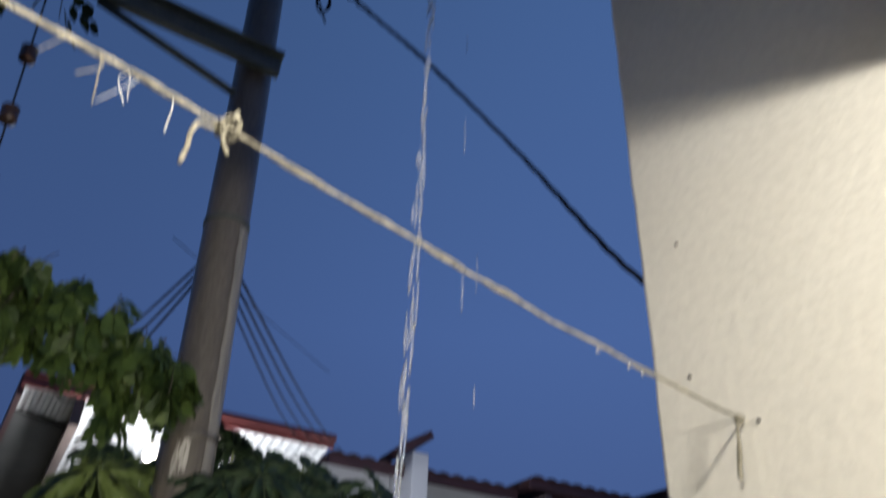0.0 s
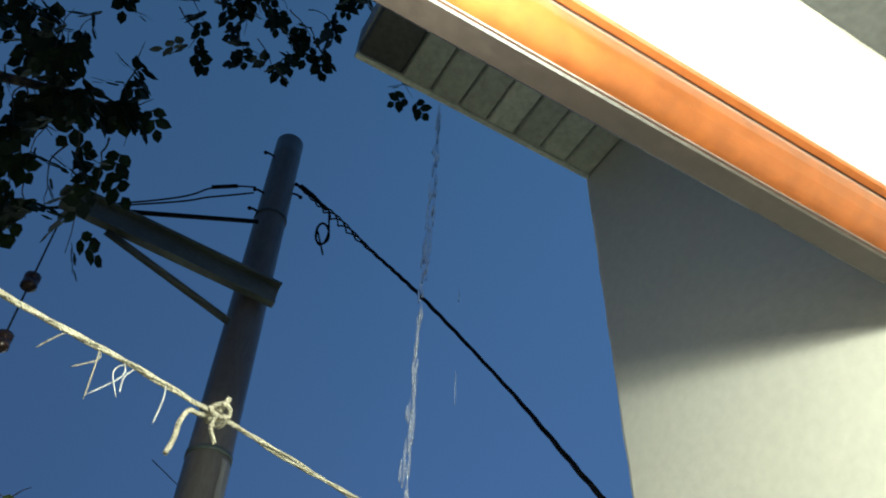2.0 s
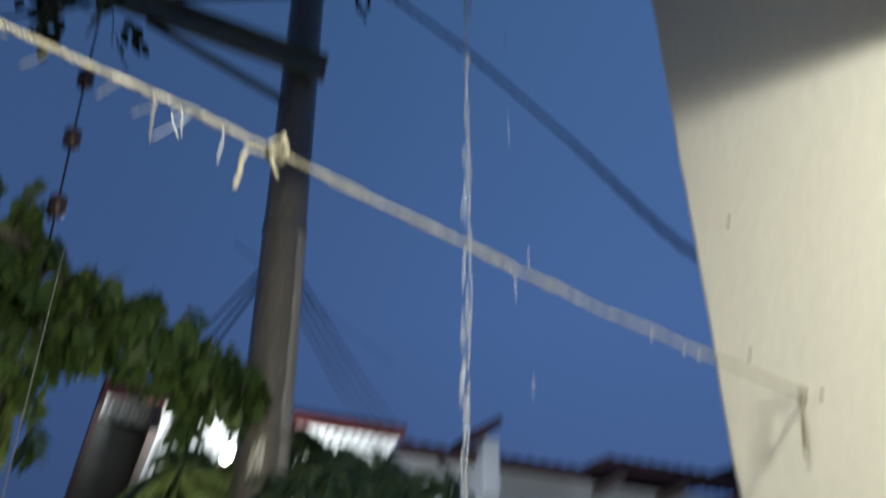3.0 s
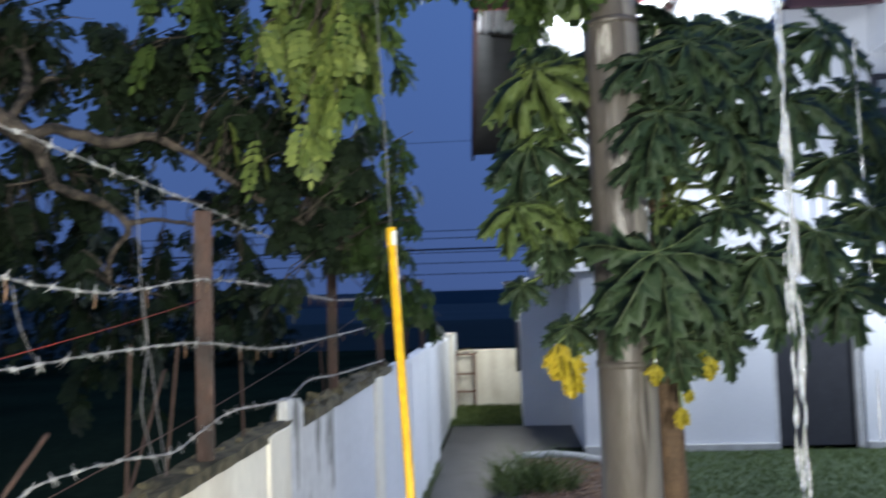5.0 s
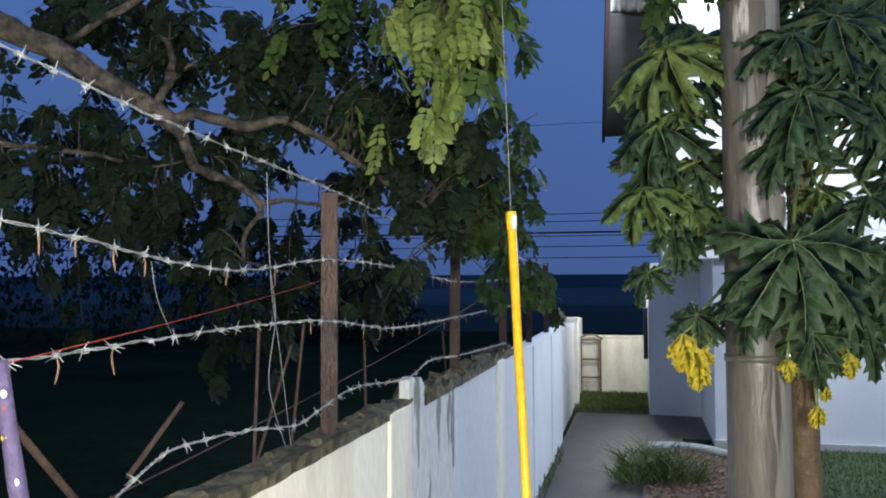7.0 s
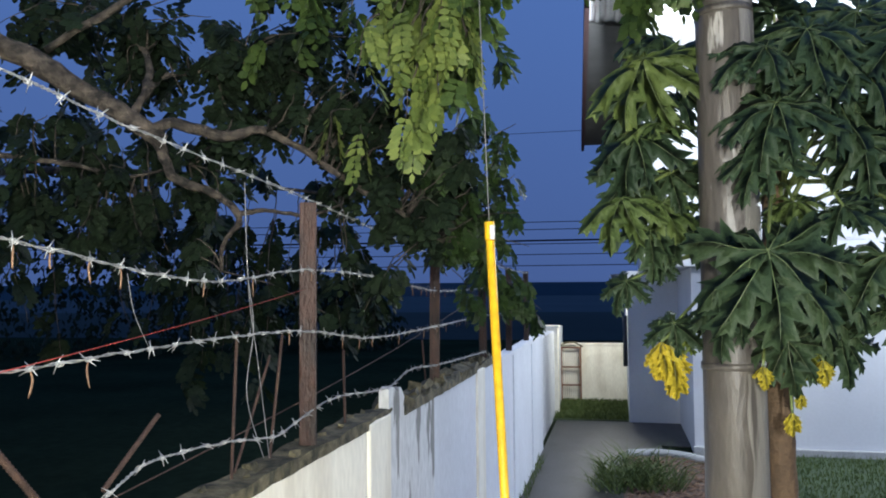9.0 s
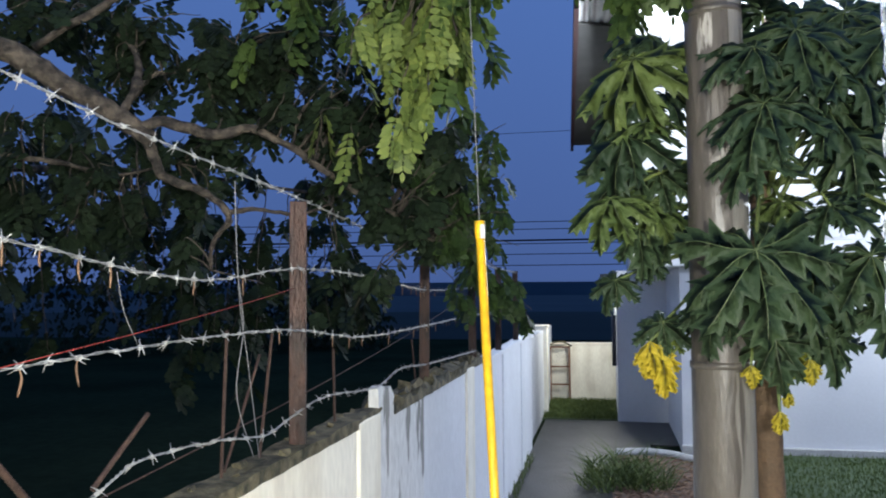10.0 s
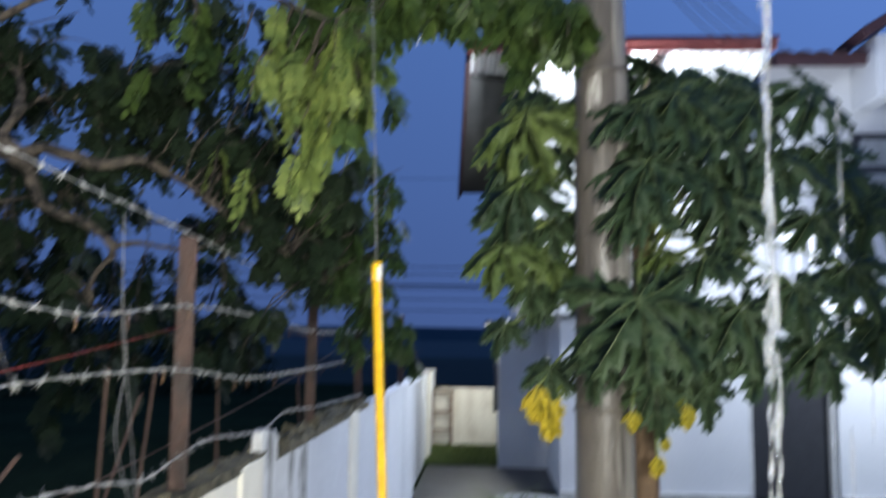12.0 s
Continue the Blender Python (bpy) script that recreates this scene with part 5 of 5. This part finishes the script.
def foliage(name, groups, material, seed, size, pairs, ll, ww, per_twig=6, label="", reach=0.9, hang=0.7):
    """Twigs from the limbs into each group, with feathery leaves hanging along them."""
    r = random.Random(seed)
    v, f, bm = [], [], bmesh.new()
    for x, y, z, rad, n in groups:
        for _ in range(n):
            tip = Vector((x, y, z)) + Vector((r.gauss(0, 1), r.gauss(0, 1), r.gauss(0, 0.9))) * rad * 0.8
            root = nearest_limb(tip, reach)
            bow = Vector((r.uniform(-0.05, 0.05), r.uniform(-0.05, 0.05), r.uniform(0.0, 0.07)))
            path = spline([root, root.lerp(tip, 0.5) + bow, tip], 5)
            path = [q + noise.noise_vector(q * 14) * 0.012 for q in path]
            tube(bm, path, [0.0042 - 0.0003 * k for k in range(len(path))], 4, False)
            for k in range(per_twig):
                s = r.uniform(0.35, 1.0) * (len(path) - 1)
                q = path[int(s)].lerp(path[min(int(s) + 1, len(path) - 1)], s % 1)
                a = r.uniform(0, 6.28)
                feather(r, v, f, q, (math.cos(a), math.sin(a), -hang * r.uniform(0.5, 2.0)), size * r.uniform(0.75, 1.2), pairs, ll, ww)
    ob = stuff(name, ([tuple(q) for q in v], f), material, "", "", tree)
    ob["kind"] = "stuff"
    if label:
        ob["label"] = label
    part("twig_mass", bm, BARK, tree)["kind"] = "stuff"
    return ob


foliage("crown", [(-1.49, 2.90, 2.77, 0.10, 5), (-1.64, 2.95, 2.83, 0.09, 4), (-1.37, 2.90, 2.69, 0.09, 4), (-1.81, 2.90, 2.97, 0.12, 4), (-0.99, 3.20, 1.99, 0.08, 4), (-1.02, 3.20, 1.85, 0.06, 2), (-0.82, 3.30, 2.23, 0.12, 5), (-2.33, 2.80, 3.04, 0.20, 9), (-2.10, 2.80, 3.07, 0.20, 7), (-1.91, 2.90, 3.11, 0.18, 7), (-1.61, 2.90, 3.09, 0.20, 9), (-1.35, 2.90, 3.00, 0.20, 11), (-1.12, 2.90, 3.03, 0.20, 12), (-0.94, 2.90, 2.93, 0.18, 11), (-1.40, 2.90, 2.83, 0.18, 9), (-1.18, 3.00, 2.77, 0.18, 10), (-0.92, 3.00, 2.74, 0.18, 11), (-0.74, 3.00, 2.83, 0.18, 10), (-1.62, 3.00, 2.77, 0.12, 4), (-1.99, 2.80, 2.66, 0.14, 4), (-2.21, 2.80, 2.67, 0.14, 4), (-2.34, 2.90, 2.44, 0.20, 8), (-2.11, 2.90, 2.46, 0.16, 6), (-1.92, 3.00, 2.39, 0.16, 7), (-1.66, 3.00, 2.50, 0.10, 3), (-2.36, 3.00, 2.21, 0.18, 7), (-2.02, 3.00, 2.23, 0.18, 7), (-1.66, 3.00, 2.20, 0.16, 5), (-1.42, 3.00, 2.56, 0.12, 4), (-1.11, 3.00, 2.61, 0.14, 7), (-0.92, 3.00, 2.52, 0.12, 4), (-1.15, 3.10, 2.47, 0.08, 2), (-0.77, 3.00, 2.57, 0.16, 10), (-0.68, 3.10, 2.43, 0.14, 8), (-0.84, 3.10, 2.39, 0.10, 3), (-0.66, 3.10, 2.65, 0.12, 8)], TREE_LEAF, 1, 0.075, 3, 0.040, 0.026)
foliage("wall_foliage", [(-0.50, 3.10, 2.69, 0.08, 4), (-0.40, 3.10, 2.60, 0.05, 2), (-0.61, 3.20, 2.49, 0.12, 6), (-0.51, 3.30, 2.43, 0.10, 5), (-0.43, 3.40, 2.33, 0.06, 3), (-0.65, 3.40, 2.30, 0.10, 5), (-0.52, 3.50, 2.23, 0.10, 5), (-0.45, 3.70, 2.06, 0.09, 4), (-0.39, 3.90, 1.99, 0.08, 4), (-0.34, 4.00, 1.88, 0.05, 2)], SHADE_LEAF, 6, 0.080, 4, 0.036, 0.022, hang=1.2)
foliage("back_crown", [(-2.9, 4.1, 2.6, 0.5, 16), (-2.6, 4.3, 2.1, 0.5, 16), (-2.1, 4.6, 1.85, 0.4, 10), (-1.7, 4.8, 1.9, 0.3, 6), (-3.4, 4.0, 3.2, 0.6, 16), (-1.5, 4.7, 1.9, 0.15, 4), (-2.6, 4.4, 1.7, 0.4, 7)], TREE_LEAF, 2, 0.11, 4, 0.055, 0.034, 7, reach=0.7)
foliage("lit_spray", [(-0.68, 2.45, 2.88, 0.04, 3), (-0.58, 2.46, 2.75, 0.05, 4), (-0.45, 2.48, 2.86, 0.05, 4), (-0.52, 2.46, 2.66, 0.05, 4), (-0.64, 2.46, 2.69, 0.04, 3), (-0.61, 2.46, 2.51, 0.03, 3), (-0.43, 2.50, 2.76, 0.03, 2), (-0.72, 2.45, 2.60, 0.07, 2), (-0.79, 2.50, 2.55, 0.06, 1)], LIT_LEAF, 3, 0.150, 7, 0.040, 0.022, 2, "yellow-green leaves with lamp light put into their colour", 0.25, 1.5)
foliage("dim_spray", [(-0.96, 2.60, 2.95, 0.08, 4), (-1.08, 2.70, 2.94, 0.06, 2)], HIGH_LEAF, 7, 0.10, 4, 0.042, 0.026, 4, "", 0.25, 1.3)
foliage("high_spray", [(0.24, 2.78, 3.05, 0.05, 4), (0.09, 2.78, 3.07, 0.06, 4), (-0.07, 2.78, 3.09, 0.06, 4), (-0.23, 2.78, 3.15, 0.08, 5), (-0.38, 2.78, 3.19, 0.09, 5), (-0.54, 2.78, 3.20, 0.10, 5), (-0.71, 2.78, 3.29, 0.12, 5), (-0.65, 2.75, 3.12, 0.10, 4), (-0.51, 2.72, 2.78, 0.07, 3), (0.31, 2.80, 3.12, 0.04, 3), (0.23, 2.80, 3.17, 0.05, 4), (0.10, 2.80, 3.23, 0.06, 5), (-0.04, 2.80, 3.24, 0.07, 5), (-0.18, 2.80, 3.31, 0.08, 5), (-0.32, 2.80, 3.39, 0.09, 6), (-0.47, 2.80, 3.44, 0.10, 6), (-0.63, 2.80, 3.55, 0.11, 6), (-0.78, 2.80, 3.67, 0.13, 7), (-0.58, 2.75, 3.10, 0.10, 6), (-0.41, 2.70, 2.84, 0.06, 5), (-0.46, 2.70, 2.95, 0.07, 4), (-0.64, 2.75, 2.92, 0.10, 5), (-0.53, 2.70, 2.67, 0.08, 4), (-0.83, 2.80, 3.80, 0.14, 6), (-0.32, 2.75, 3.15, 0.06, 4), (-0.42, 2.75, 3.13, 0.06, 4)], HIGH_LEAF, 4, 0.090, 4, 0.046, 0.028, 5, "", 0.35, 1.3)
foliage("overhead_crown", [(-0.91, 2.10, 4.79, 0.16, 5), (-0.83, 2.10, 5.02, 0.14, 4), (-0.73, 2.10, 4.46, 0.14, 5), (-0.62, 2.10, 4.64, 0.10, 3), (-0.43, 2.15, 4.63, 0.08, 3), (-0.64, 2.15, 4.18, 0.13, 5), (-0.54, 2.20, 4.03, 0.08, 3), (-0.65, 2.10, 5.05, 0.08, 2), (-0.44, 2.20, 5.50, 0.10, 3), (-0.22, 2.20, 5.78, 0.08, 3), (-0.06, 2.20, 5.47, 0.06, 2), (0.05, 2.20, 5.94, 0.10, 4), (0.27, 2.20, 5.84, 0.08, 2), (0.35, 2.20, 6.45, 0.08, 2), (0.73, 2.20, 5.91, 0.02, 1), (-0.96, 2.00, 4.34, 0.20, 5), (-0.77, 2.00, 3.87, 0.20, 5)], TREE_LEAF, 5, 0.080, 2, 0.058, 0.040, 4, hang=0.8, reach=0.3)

# ---- dark woods behind the field ----
rf = random.Random(8)
v, f = [], []
for cx, cy, top, wid in ((-21, 21, 6.6, 3.2), (-18.5, 23.6, 6.0, 2.8), (-16, 25.4, 5.2, 2.6), (-13.6, 26.7, 4.3, 2.4), (-11.2, 27.8, 3.4, 2.2), (-9.3, 28.5, 2.7, 1.8), (-24, 18, 7.0, 3.2)):
    for _ in range(1300):
        a, q = rf.uniform(0, 6.28), rf.random() ** 0.5
        h = rf.random() ** 0.8
        rr = wid * q * (1.05 - 0.75 * h ** 3) * rf.uniform(0.7, 1.1)
        p = Vector((cx + rr * math.cos(a), cy + rr * math.sin(a), max(0.05, top * h * rf.uniform(0.85, 1.02))))
        s = rf.uniform(0.10, 0.24)
        x, y = Vector((rf.uniform(-1, 1), rf.uniform(-1, 1), rf.uniform(-0.5, 0.5))).normalized(), Vector((rf.uniform(-0.5, 0.5), rf.uniform(-0.5, 0.5), -1)).normalized()
        i = len(v)
        v += [tuple(p), tuple(p + x * s * 0.5 + y * s * 0.5), tuple(p + y * s * 1.2), tuple(p - x * s * 0.5 + y * s * 0.5)]
        f.append((i, i + 1, i + 2, i + 3))
stuff("far_trees", (v, f), TREE_LEAF, "dark leafy woods beyond the field", "woods")
